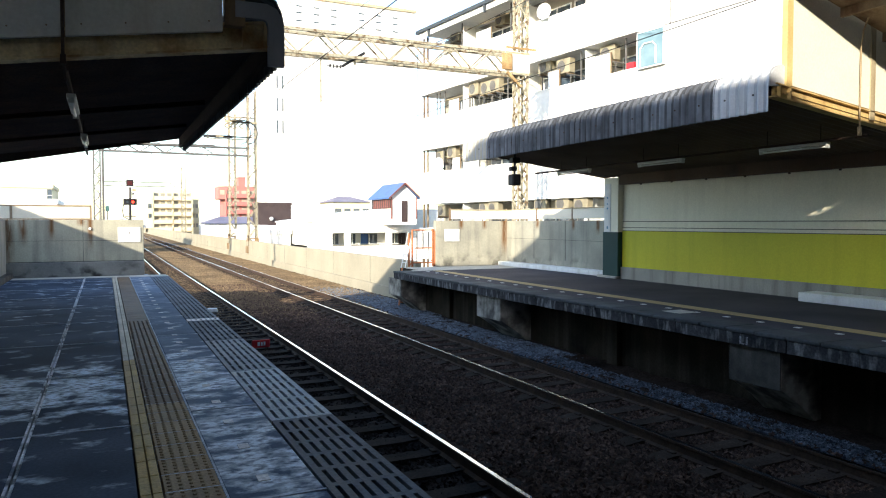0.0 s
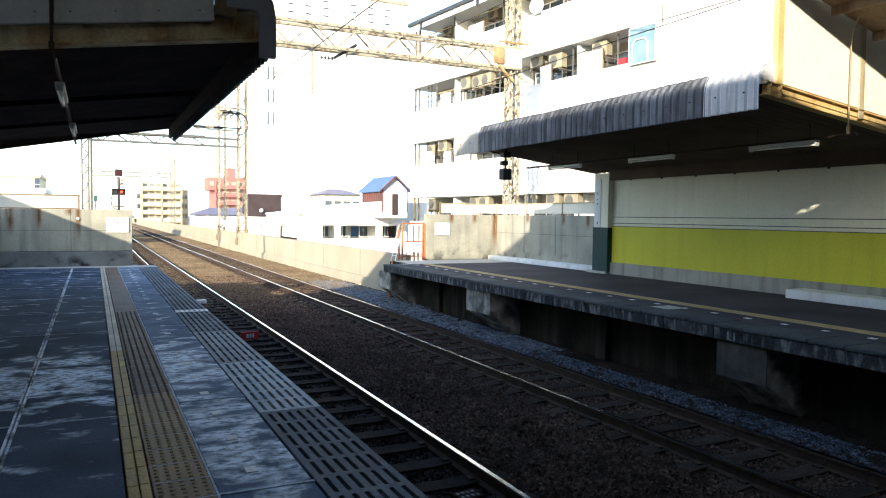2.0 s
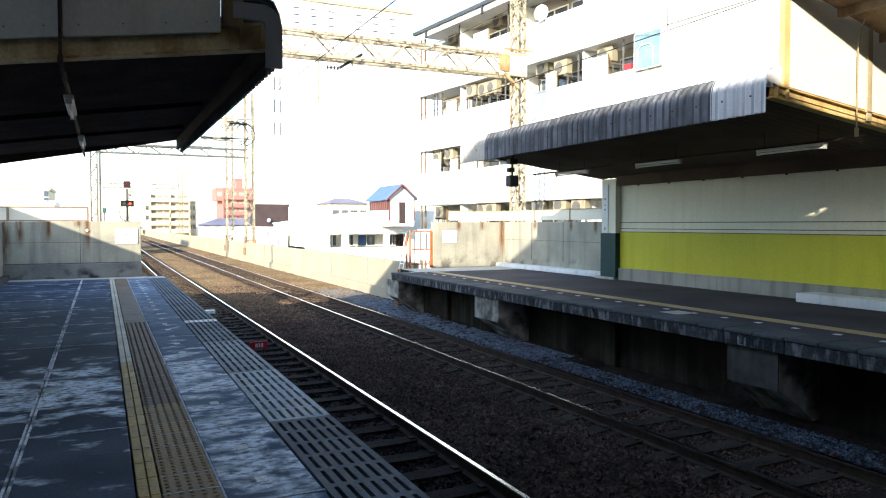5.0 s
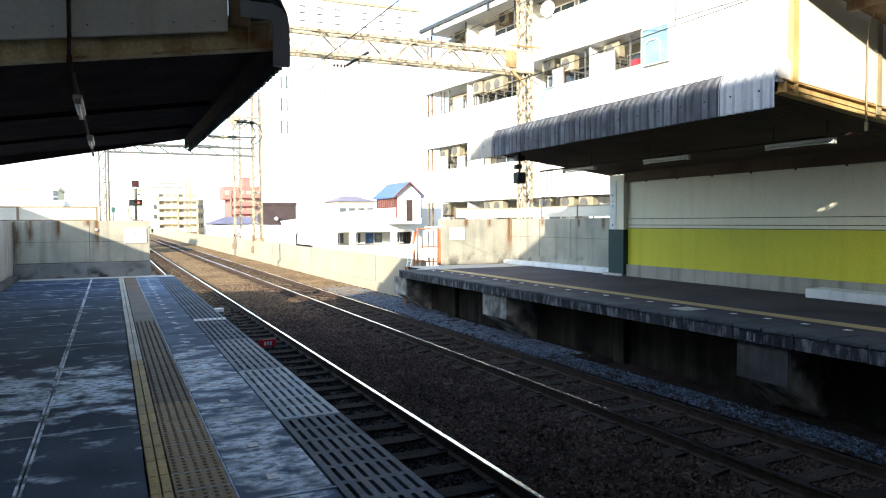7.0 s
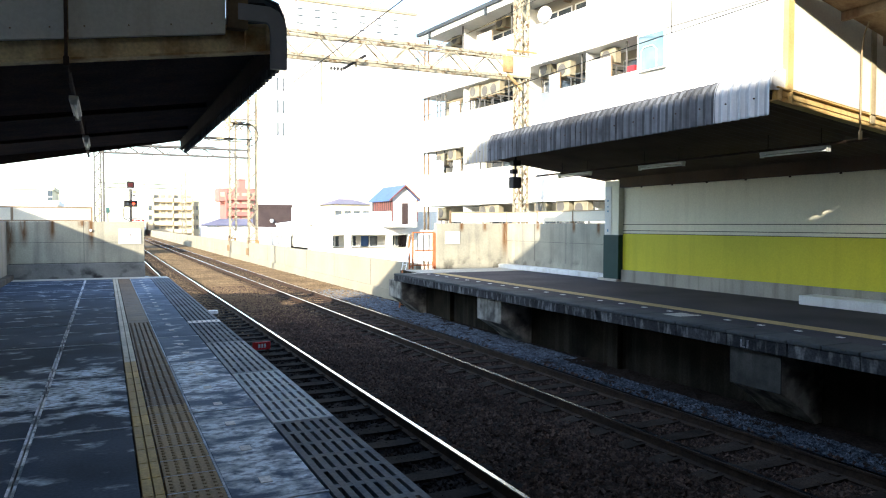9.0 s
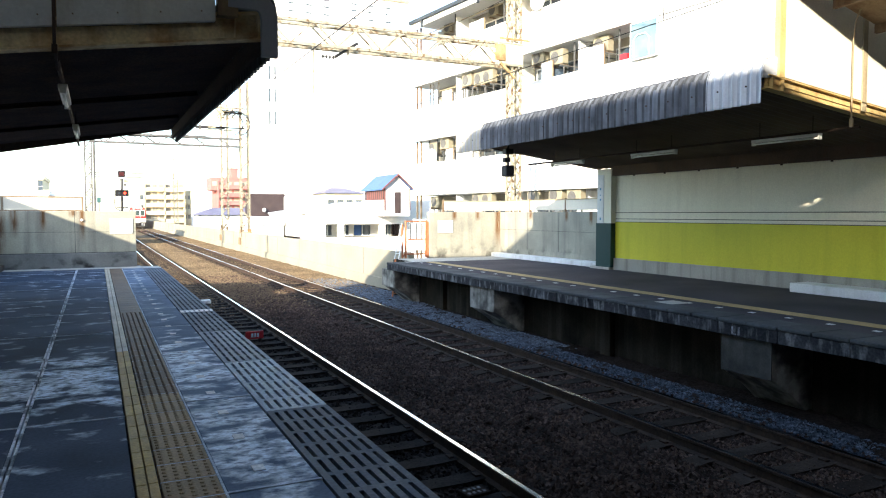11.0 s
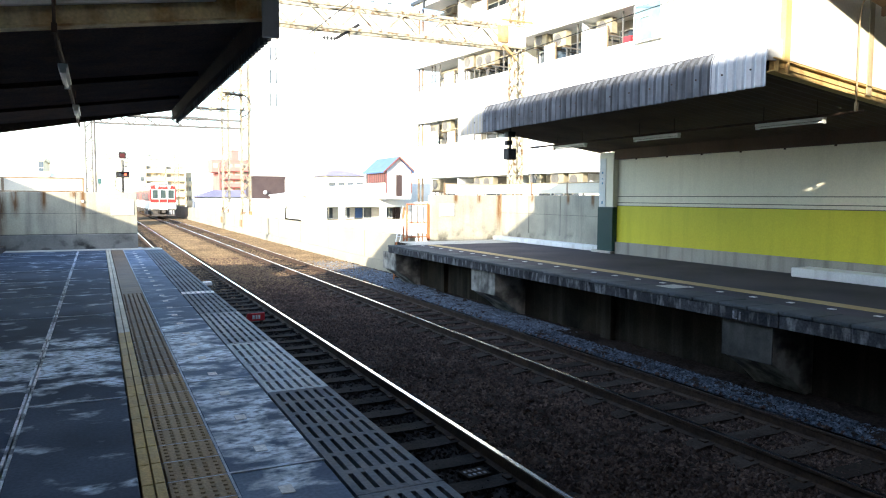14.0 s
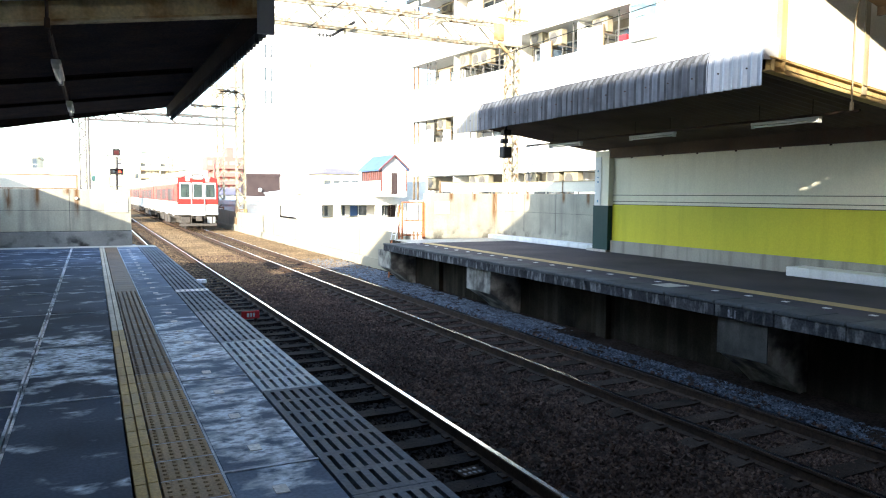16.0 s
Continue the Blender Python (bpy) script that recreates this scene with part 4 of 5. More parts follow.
def end_trim(x, y, z, sgn, width, material, label):
    """Curved strip that closes the near end of a roof edge."""
    t = thing("canopy_trim", label, "trim", x, y, z)
    outer = [(-.45, .57), (-.16, .57), (-.07, .53), (-.02, .45), (0, .33), (0, 0)]
    inner = [(-.45, .57 - width), (-.04 - width, .57 - width), (-.02 - width, .56 - width), (-.005 - width, .53 - width), (-width, .33), (-width, 0)]
    bm = bmesh.new()
    for (a, b), (c, d) in zip(zip(outer, outer[1:]), zip(inner, inner[1:])):
        prism(bm, [(sgn * u, v) for u, v in (a, b, d, c)], 0, .06)
    bmesh.ops.remove_doubles(bm, verts=bm.verts, dist=.0005)
    part("trim_band", bm, material, t)


end_trim(1.56, 6.9, 2.93, 1, .15, TRIM_GREY, "curved blue-grey metal trim closing the roof edge")


def high_roof(name, eave_x, sgn, back_x, z_eave, label):
    """Taller roof over the near part of a platform."""
    c = thing(name, label, "roof", eave_x, -30, 0)
    D, L = abs(back_x - eave_x), 36.9
    bm = bmesh.new()
    prism(bm, [(0, z_eave), (-sgn * D, z_eave - .27 * D), (-sgn * D, z_eave - .27 * D + .12), (0, z_eave + .12)], 0, L)
    part("roof_deck", bm, STEEL_BROWN, c, "brown painted underside")
    for d in np.arange(.4, D, .9):
        part("purlin", one(-sgn * d - .03, -sgn * d + .03, 0, L, z_eave - .27 * d - .12, z_eave - .27 * d), STEEL_BROWN, c)
    part("fascia", one(-.04, .04, 0, L, z_eave - .1, z_eave + .2), STEEL_BROWN, c)
    return c


high_roof("high_roof_far", 8.0, -1, 12.5, 4.78, "tall brown platform roof above the low canopy")
high_roof("high_roof_near", 1.5, 1, -2.5, 4.9, "tall platform roof over the near platform")


def gable_panels():
    # far side: cream wall above the low canopy
    g = thing("gable_wall_far", "cream cladding wall between the low and the tall roof", "wall", 8.3, 6.98, 0)
    bm = bmesh.new()
    prism(bm, [(.1, 3.32), (4.1, 2.8), (4.1, 3.7), (.1, 4.75)], 0, .08)
    part("cladding", bm, PANEL_CREAM, g)
    part("column", one(.01, .115, -.03, .06, 3.3, 4.8), GIRDER_GOLD, g, "rust-edged cream steel column")
    for x in (1.78, 3.0):
        part("batten", one(x - .05, x + .05, -.02, 0, 2.95, 4.4), STEEL_CREAM, g)
    pipe = thing("drain_pipe", "thin cream drain pipe on the gable wall", "pipe", 9.72, 6.9, 2.72)
    bm = bmesh.new()
    sweep(bm, [(-.05, -.2, 1.75), (0, -.03, 1.45), (0, 0, 1.2), (0, 0, 0)], .011, 8)
    part("pipe", bm, STEEL_CREAM, pipe)
    bm = bmesh.new()
    tube(bm, (0, 0, -.02), (0, 0, .1), .028, 8)
    part("socket", bm, STEEL_CREAM, pipe)
    # near side: white panels
    g = thing("gable_wall_near", "white cement panels above a rusty girder", "wall", 1.0, 6.925, 0)
    for x0, x1 in ((-1.28, 0.0), (-2.4, -1.3), (-3.5, -2.42)):
        bm = bmesh.new()
        prism(bm, [(x0, 3.215 + .14 * x0), (x1, 3.215 + .14 * x1), (x1, 4.8 + .14 * x1), (x0, 4.8 + .14 * x0)], 0, .06)
        part("panel", bm, PANEL_WHITE, g)
        for k in range(4):
            xx = x0 + .12 + (x1 - x0 - .24) * k / 3
            part("screw", one(xx - .006, xx + .006, -.006, .002, 3.3 + .14 * xx, 3.312 + .14 * xx), STEEL_BROWN, g)
    bm = bmesh.new()
    prism(bm, [(-3.5, 2.73), (.01, 3.22), (.01, 4.8), (-3.5, 4.3)], .064, .1)
    part("backing", bm, STEEL_BROWN, g, "brown board behind the panel joints")
    part("column", one(.02, .2, -.02, .12, 3.27, 4.9), STEEL_BROWN, g, "rusty brown steel column")
    pipe = thing("conduit", "dark vertical conduit hanging to a lamp", "pipe", -.3, 6.9, 2.75)
    bm = bmesh.new()
    sweep(bm, [(0, 0, 1.8), (0, 0, .12), (0, .5, 0)], .014, 6)
    part("pipe", bm, STEEL_DARK, pipe)
    part("clamp_box", one(-.022, .022, -.022, .022, .04, .12), STEEL_DARK, pipe)


gable_panels()


def tube_lamp():
    l = thing("fluorescent_lamp", "unlit white fluorescent batten hung under the canopy", "lamp", group="platform canopy lamps")
    part("housing", one(-.045, .045, -.64, .64, .03, .075), ENAMEL, l, bevel=.006)
    bm = bmesh.new()
    tube(bm, (0, -.6, .005), (0, .6, .005), .016, 8)
    part("tube", bm, LAMP_OFF, l, smooth=True)
    for s in (-1, 1):
        part("end_cap", one(-.03, .03, s * .62 - .02, s * .62 + .02, -.02, .03), ENAMEL, l)
        part("hanger", one(-.005, .005, s * .5 - .005, s * .5 + .005, .075, .36), STEEL_DARK, l)
    l.matrix_basis = pose(10.05, 8.27, 2.63)
    for m in (pose(10.05, 11.35, 2.63), pose(10.05, 14.3, 2.63), pose(-.3, 9.1, 2.72), pose(-.27, 12.8, 2.72)):
        copy_thing(l, m)
    for nm, x, y0, y1, z in (("conduit_far", 10.05, 7.0, 16, 2.73), ("conduit_near", -.3, 7.3, 16.2, 2.82)):
        c = thing("conduit", "dark cable conduit under the canopy", "pipe", x, y0, z)
        bm = bmesh.new()
        tube(bm, (0, 0, 0), (0, y1 - y0, 0), .022, 6)
        part("pipe", bm, STEEL_DARK, c)


tube_lamp()


# ---- unseen blocks added to shade the platforms ----
# out of view, stepped to fit the shadow edges on walls and parapet
structure("neighbour_building", boxes((-30, -6.0, -60, 3.7, -7.4, 9.2), (-9.3, -6.0, 3.7, 11.3, 3.47, 6.6), (-22, -6.0, 3.7, 20.0, -7.4, 3.47)), HOUSE_WHITE, "unseen building blocks beside the station, stepped to cast its shadows", "building")
# added behind the camera to block light on ballast and platforms
structure("station_hall", boxes((-5.9, 15.0, -34, -1.5, 5.1, 7.2), (-5.9, 15.0, -34, -33.8, -7.4, 5.1), (15.0, 15.3, -34, 4, -7.4, 7.2)), CONCRETE, "unseen block added across the tracks behind the camera to cut light", "building")
# slab above the view, added to darken the near ballast
structure("track_roof", one(1.2, 15.0, -34, 6.2, 9.0, 9.3), STEEL_BROWN, "unseen brown slab added over the tracks to block the sky", "roof")


# ---- overhead line ----
def lattice_mast(name, x, y, z0, z1, w, label, group="line masts", m_=LATTICE):
    m = thing(name, label, "mast", x, y, z0, group=group)
    H, k = z1 - z0, (.07 if w < .39 else .1)
    for sx in (-1, 1):
        for sy in (-1, 1):
            part("leg", one(sx * w / 2 - k / 2, sx * w / 2 + k / 2, sy * w / 2 - k / 2, sy * w / 2 + k / 2, 0, H), m_, m)
    n = int(H / (w * 1.25))
    step, h = H / n, w / 2
    for axis in (0, 1):
        meshes = []
        for s in (-1, 1):
            bm = bmesh.new()
            beam(bm, (-s * h, 0, 0) if axis == 0 else (0, -s * h, 0), (s * h, 0, step) if axis == 0 else (0, s * h, step), .055)
            meshes.append(finish("brace", bm, m_))
        for face in (-h, h):
            for k in range(n):
                piece("brace", meshes[k % 2], m, pose(0, face, k * step) if axis == 0 else pose(face, 0, k * step))
    return m


def truss(name, x0, x1, y, z0, z1, dep, label, m=LATTICE):
    t = thing(name, label, "truss", x0, y, z0)
    L, H = x1 - x0, z1 - z0
    for sy in (-1, 1):
        for z in (0, H):
            part("chord", one(0, L, sy * dep / 2 - .05, sy * dep / 2 + .05, z - .05, z + .05), m, t)
        n = int(L / .8)
        a = L / n
        ups = []
        for up in (0, 1):
            bm = bmesh.new()
            beam(bm, (0, 0, 0 if up else H), (a, 0, H if up else 0), .05)
            ups.append(finish("brace", bm, m))
        for k in range(n):
            piece("brace", ups[k % 2], t, pose(a * k, sy * dep / 2, 0))
    n = int(L / 1.2)
    a = L / n
    for z in (0, H):
        for s in (-1, 1):
            bm = bmesh.new()
            beam(bm, (0, -s * dep / 2, 0), (a, s * dep / 2, 0), .045)
            me = finish("lacing_bar", bm, m)
            for k in range(n):
                if (k % 2) == (s > 0):
                    piece("lacing_bar", me, t, pose(a * k, 0, z))
    return t


def wire(name, pts, r, label, m=CABLE):
    w = thing(name, label, "cable", *pts[0])
    bm = bmesh.new()
    p0 = Vector(pts[0])
    sweep(bm, [Vector(p) - p0 for p in pts], r, 5)
    part("strand", bm, m, w)


def sag(a, b, d, n=12):
    a, b = Vector(a), Vector(b)
    return [tuple(a.lerp(b, k / n) - Vector((0, 0, d * 4 * (k / n) * (1 - k / n)))) for k in range(n + 1)]


lattice_mast("line_mast", 14.4, 24.0, -7.4, 10.6, .38, "cream lattice mast carrying the overhead line gantry")
truss("gantry_beam", -3.0, 14.6, 24.0, 7.05, 7.8, .5, "cream rust-flecked lattice beam spanning both tracks")
gusset = thing("gusset_box", "pale rust-spotted steel box joining gantry and mast", "steel box", 14.1, 24.0, 7.0)
part("plate", one(-.55, .5, -.34, -.3, 0, .85), PANEL_CREAM, gusset, bevel=.01)
part("side_box", one(-.72, -.3, -.42, -.345, .14, .74), RUST_TAN, gusset, "rust-tan joint box", bevel=.01)
part("cross_arm", one(-.55, .75, -.42, -.36, .93, 1.0), RUST_TAN, gusset)
part("strut", (lambda bm: (beam(bm, (-.5, -.38, .05), (.1, -.38, -.45), .09), bm)[1])(bmesh.new()), RUST_TAN, gusset)
part("strap", boxes((-.55, .5, -.36, -.34, .02, .08), (-.55, .5, -.36, -.34, .77, .83)), STEEL_CREAM, gusset)
lattice_mast("line_mast", 9.75, 54.0, -1.75, 11.0, .55, "cream lattice mast standing on the viaduct parapet")
lattice_mast("line_mast", 9.75, 63.0, -1.75, 10.6, .5, "cream lattice mast standing on the viaduct parapet")
lattice_mast("line_mast", -.45, 54.0, -1.75, 7.4, .4, "grey lattice mast with a dark cable pipe beside the track", m_=GREY_STEEL)
wire("cable_pipe", [(-.08, 53.7, -1.7), (-.08, 53.7, 7.3)], .08, "dark vertical cable pipe on the mast", GREY_STEEL)
# grey steel on the far beams stands for shade on cream lattice
truss("gantry_beam", -.3, 9.6, 54.0, 6.3, 6.85, .45, "lattice beam spanning both tracks, shade in its grey colour", GREY_STEEL)
lattice_mast("line_mast", 9.75, 105, -1.75, 9.0, .5, "cream lattice mast standing on the viaduct parapet")
lattice_mast("line_mast", -.45, 105, -1.75, 9.0, .5, "cream lattice mast standing on the viaduct parapet")
truss("gantry_beam", -.3, 9.6, 105.0, 6.3, 6.85, .45, "lattice beam spanning both tracks, shade in its grey colour", GREY_STEEL)


def mast_bases():
    for y in (54.0, 63.0):
        b = thing("mast_base", "concrete pedestal with rusty bolts under a mast", "base", 9.75, y, -1.75)
        part("block", one(-.5, .42, -.5, .5, 0, 1.0), CONCRETE_PALE, b, bevel=.03)
        for s in (-1, 1):
            part("gusset", one(-.36, -.3, s * .3 - .03, s * .3 + .03, 1.0, 2.3), RAIL_SIDE, b)
            part("anchor", one(-.46, -.3, s * .26 - .08, s * .26 + .08, 1.0, 1.5), STEEL_BROWN, b)
            part("bolt_box", one(s * .22 - .13, s * .22 + .13, -.52, -.33, 1.62 + .12 * s, 2.0 + .12 * s), RUST_TAN, b, "rusty clamp box", bevel=.03)
        part("clamp_ring", ring(-.33, .33, -.36, .36, 1.9, 2.02, .06), STEEL_BROWN, b)


mast_bases()


def overhead_line(cx):
    o = thing("overhead_line", "copper contact wire hung from a sagging messenger wire", "cable", cx, 24, 3.95)
    bm = bmesh.new()
    tube(bm, (0, -44, 0), (0, 176, 0), .007, 5)
    part("contact_wire", bm, CABLE, o)
    for a, b in ((-50, 0), (0, 30), (30, 81), (81, 136)):
        bm = bmesh.new()
        sweep(bm, sag((0, a, 1.6), (0, b, 1.6), .35), .005, 5)
        part("messenger_wire", bm, CABLE, o)
        for k in range(1, 6):
            y = a + (b - a) * k / 6
            f = k / 6
            part("dropper", one(-.004, .004, y - .004, y + .004, 0, 1.6 - 1.4 * f * (1 - f)), CABLE, o)
    for y, top in ((0, 3.1), (30, 2.35), (81, 2.35)):
        bm = bmesh.new()
        tube(bm, (0, y, 1.55), (0, y, top), .035, 6)
        part("hanger", bm, LATTICE, o)


for cx in TRACKS:
    overhead_line(cx)
wire("feeder_cable", sag((14.4, 24, 9.9), (9.9, -6, 9.6), .5), .02, "black feeder cable slung between masts")
wire("feeder_cable", sag((9.75, 54, 10.2), (8.15, 24, 8.95), .4), .009, "black feeder cable slung between masts")
wire("feeder_cable", sag((8.15, 24, 8.95), (7.3, 4, 8.2), .3), .007, "black feeder cable slung between masts")


def insulators():
    for cx in TRACKS:
        i = thing("insulator_arm", "pull-off arm with a black insulator under the gantry", "insulator", cx + 1.2, 24, 6.75, group="line insulators")
        bm = bmesh.new()
        tube(bm, (0, 0, .32), (0, 0, .1), .04, 8)
        part("drop_tube", bm, LATTICE, i)
        bm = bmesh.new()
        tube(bm, (.35, 0, .55), (-.45, 0, .02), .05, 8)
        part("insulator", bm, BLACK, i)
        bm = bmesh.new()
        for k in range(4):
            tube(bm, (-.5 - k * .12, 0, -.0), (-.53 - k * .12, 0, -.0), .07, 8)
        tube(bm, (-.45, 0, 0), (-1.0, 0, 0), .015, 6)
        part("discs", bm, CABLE, i)
    # dark cable troughs on top of the far gantry
    for x0, x1, z in ((2.0, 4.9, 6.8), (5.6, 7.2, 6.84), (6.4, 8.4, 7.57)):
        i = thing("cable_trough", "dark tubular cable trough clamped above the gantry", "cable trough", x0, 54.0, z, group="cable troughs")
        bm = bmesh.new()
        tube(bm, (0, 0, .05), (x1 - x0, 0, .05), .1, 8)
        part("tube", bm, CABLE, i, bevel=.01)
        for k in range(3):
            part("clamp", one((x1 - x0) * (.15 + .35 * k) - .06, (x1 - x0) * (.15 + .35 * k) + .06, -.13, .13, -.08, .17), GREY_STEEL, i)
    h = thing("trough_bracket", "pale steel bracket holding a cable trough at the mast", "bracket", 8.3, 54.0, 7.4)
    part("arm", one(-1.9, 1.3, -.05, .05, .02, .1), LATTICE, h)
    # coiled jumper cables in pale sleeves
    for x in (8.0, 8.35, 8.7, 9.05):
        j = thing("jumper_coil", "coiled overhead jumper cable in a pale yellow sleeve", "cable", x, 54.0, 8.2, group="jumper coils")
        bm = bmesh.new()
        sweep(bm, [(.16 * math.cos(a * 1.3), .1 * math.sin(a * 1.3), .1 * a) for a in range(9)], .06, 6)
        part("coil", bm, STEEL_CREAM, j)
    j = thing("coil_bracket", "pale steel bar carrying jumper cables between masts", "bracket", 7.7, 54.0, 9.0)
    part("bar", one(0, 2.2, -.05, .05, 0, .1), LATTICE, j)
    # fittings on the far gantry
    for x in (9.4, 9.9):
        i = thing("line_bracket", "bent steel bracket with cable loops on the mast", "bracket", x, 53.6, 7.0)
        bm = bmesh.new()
        pts = [(-.9 + 1.1 * math.cos(a), -.1, .9 + .9 * math.sin(a)) for a in np.linspace(-1.2, 1.9, 9)]
        sweep(bm, pts, .04, 6)
        part("loop", bm, CABLE, i)
        part("arm", boxes((-2.2, .3, -.05, .05, .55, .63), (-1.6, .2, -.06, .06, 1.6, 1.72)), STEEL_CREAM, i)


insulators()


def signal():
    s = thing("railway_signal", "black railway signal post showing a red light", "signal", 1.1, 38.0, -1.75)
    bm = bmesh.new()
    tube(bm, (0, 0, 0), (0, 0, 4.4), .055, 10)
    part("post", bm, BLACK, s)
    bm = bmesh.new()
    tube(bm, (0, 0, 4.4), (0, 0, 4.93), .07, 10)
    part("upper_post", bm, GREY_STEEL, s, "grey steel upper post")
    part("cable_box", one(.08, .2, -.05, .05, 4.55, 4.66), GREY_STEEL, s)
    top = part("upper_head", one(-.16, .16, -.1, .1, 4.92, 5.28), BLACK, s, bevel=.02)
    part("upper_sill", one(-.17, .17, -.13, .1, 4.9, 4.95), ENAMEL, top, "pale sill under the head")
    part("upper_lens", one(-.11, .11, -.115, -.1, 5.01, 5.2), mat("dim_red_lens", (0.06, 0.015, 0.015), grain=0, rough=0.4), top, "dull dark red lens")
    low = part("lower_head", one(-.3, .3, -.1, .1, 4.06, 4.36), BLACK, s, bevel=.02)
    bm = bmesh.new()
    tube(bm, (.12, -.14, 4.21), (.12, -.1, 4.21), .06, 12)
    part("lit_lens", bm, RED_LAMP, low, "glowing red lens")
    bm = bmesh.new()
    tube(bm, (-.12, -.14, 4.21), (-.12, -.1, 4.21), .06, 12)
    part("dark_lens", bm, GLASS, low)
    part("hood", boxes((-.2, .2, -.26, -.1, 4.31, 4.34)), BLACK, low)
    part("step", one(-.25, .25, -.03, .03, 3.5, 3.54), BLACK, s)
    bm = bmesh.new()
    sweep(bm, [(-.28, 0, 4.1), (-.34, 0, 3.8), (-.3, 0, 3.5), (-.05, 0, 3.35)], .02, 6)
    part("cable", bm, CABLE, s)
    part("box", one(.1, .28, -.06, .06, 4.72, 4.84), STEEL_CREAM, s)


signal()


# ---- platform furniture ----
def service_gate():
    g = thing("service_gate", "rust-orange tubular gate with a ladder at the platform end", "gate", 9.6, 22.25, 0)

    def bar(name, p, q, rad, m=ORANGE, label=""):
        bm = bmesh.new()
        tube(bm, p, q, rad, 8)
        part(name, bm, m, g, label)
    for x, top in ((-.5, 1.12), (-.38, 1.24), (.36, 1.26), (.43, 1.2)):
        bar("post", (x, 0, 0), (x, 0, top), .034)
    for z, x0 in ((.13, -.38), (.62, -.3), (1.22, -.38)):
        bar("crossbar", (x0, 0, z), (.4, 0, z), .022)
    for x in (-.22, .0, .2):
        bar("upright", (x, 0, .13), (x, 0, 1.2), .013, GREY_STEEL)
    for x in (-.5, .43):
        bar("foot_stay", (x, -.03, .04), (x + (.14 if x < 0 else -.14), -.03, .22), .022)
    for dx in (-.46, -.6):
        bar("ladder_rail", (dx - .3, -.3, 0), (dx + .12, .1, 1.15), .018, PANEL_WHITE, "grey leaning ladder rail")
    for k in range(4):
        f = .15 + .22 * k
        bar("ladder_rung", (-.76 + .42 * f, -.3 + .4 * f, 1.15 * f), (-.9 + .42 * f, -.3 + .4 * f, 1.15 * f), .012, PANEL_WHITE)
    part("board", one(-.2, .3, .02, .04, .64, 1.15), ENAMEL, g, "white sheet behind the bars")
    l = thing("track_ladder", "rusty orange steel ladder from the platform end to the ballast", "ladder", 8.68, 21.75, -1.3)
    for x in (-.14, .14):
        bm = bmesh.new()
        tube(bm, (x, 0, 0), (x + .12, .02, 1.3), .03, 8)
        part("stile", bm, ORANGE, l)
    for k in range(4):
        bm = bmesh.new()
        z = .2 + .3 * k
        tube(bm, (-.14 + .092 * z, .01, z), (.14 + .092 * z, .01, z), .016, 6)
        part("rung", bm, ORANGE, l)


service_gate()


def loudspeaker():
    s = thing("camera_box", "black box hung on a bracket under the canopy edge", "camera", 8.35, 14.15, 2.3)
    part("housing", one(-.11, .11, -.1, .12, 0, .25), BLACK, s, bevel=.02)
    bm = bmesh.new()
    tube(bm, (0, 0, .24), (0, 0, .93), .025, 8)
    part("stem", bm, BLACK, s)
    part("swivel", one(-.12, .03, -.06, .06, .32, .42), BLACK, s, bevel=.01)
    part("hood", one(-.1, .1, -.08, .08, .5, .62), BLACK, s, bevel=.01)


loudspeaker()


def track_markers():
    m = thing("stop_marker", "small red stop marker lying between the rails", "sign", 2.93, 15.4, -1.2, 8)
    part("plate", one(-.19, .19, -.03, .0, .04, .2), RED_SIGN, m, bevel=.004)
    part("lettering", boxes((-.08, -.03, -.034, -.03, .08, .16), (-.01, .03, -.034, -.03, .08, .16), (.05, .09, -.034, -.03, .08, .16)), WHITE_MARK, m, "unreadable white characters")
    for x in (-.15, .12):
        part("foot", one(x, x + .03, -.02, .1, -.03, .06), RAIL_SIDE, m)
    m = thing("white_marker_block", "small white block between the rails", "marker", 2.8, 22.0, -1.2)
    part("block", one(-.14, .14, -.1, .1, .06, .16), WHITE_MARK, m, bevel=.01)
    part("base", one(-.1, .1, -.08, .08, -.02, .06), CONCRETE_DARK, m)
    m = thing("number_plate", "small black plate with unreadable white marks between the rails", "marker", 3.23, 6.1, -1.24, 6)
    part("plate", one(-.13, .13, -.1, .1, 0, .03), SLEEPER, m, bevel=.004)
    for row, y in enumerate((-.05, .04)):
        for k in range(4):
            part("mark", one(-.1 + k * .055, -.07 + k * .055, y - .022, y + .018, .03, .034), FADED_MARK, m)
    b = thing("relay_box", "small teal relay box on a thin post", "box", .12, 45.0, -1.75)
    part("case", one(-.1, .1, -.08, .08, 3.85, 4.15), mat("teal_paint", (0.04, 0.1, 0.1), (0.06, 0.13, 0.12), grain=0.05), b, bevel=.02)
    part("post", one(-.03, .03, -.03, .03, 0, 4.1), GREY_STEEL, b)

track_markers()


# ---- apartment building behind the far platform ----
def ac_unit():
    a = thing("air_conditioner", "cream outdoor air-conditioning unit with a round fan grille", "air conditioner", group="balcony air conditioners")
    part("case", one(-.4, .4, -.15, .15, 0, .58), AC_MAT, a, bevel=.015)
    bm = bmesh.new()
    tube(bm, (-.1, -.165, .29), (-.1, -.15, .29), .23, 16)
    part("grille", bm, GREY_STEEL, a, "dark round fan grille")
    for s in (-1, 1):
        part("bracket", one(s * .3 - .02, s * .3 + .02, -.2, .2, -.05, 0), STEEL_BROWN, a)
    return a


AC = ac_unit()
APT = pose(15.35, 35.9, 0, 0, 0, -83.5)


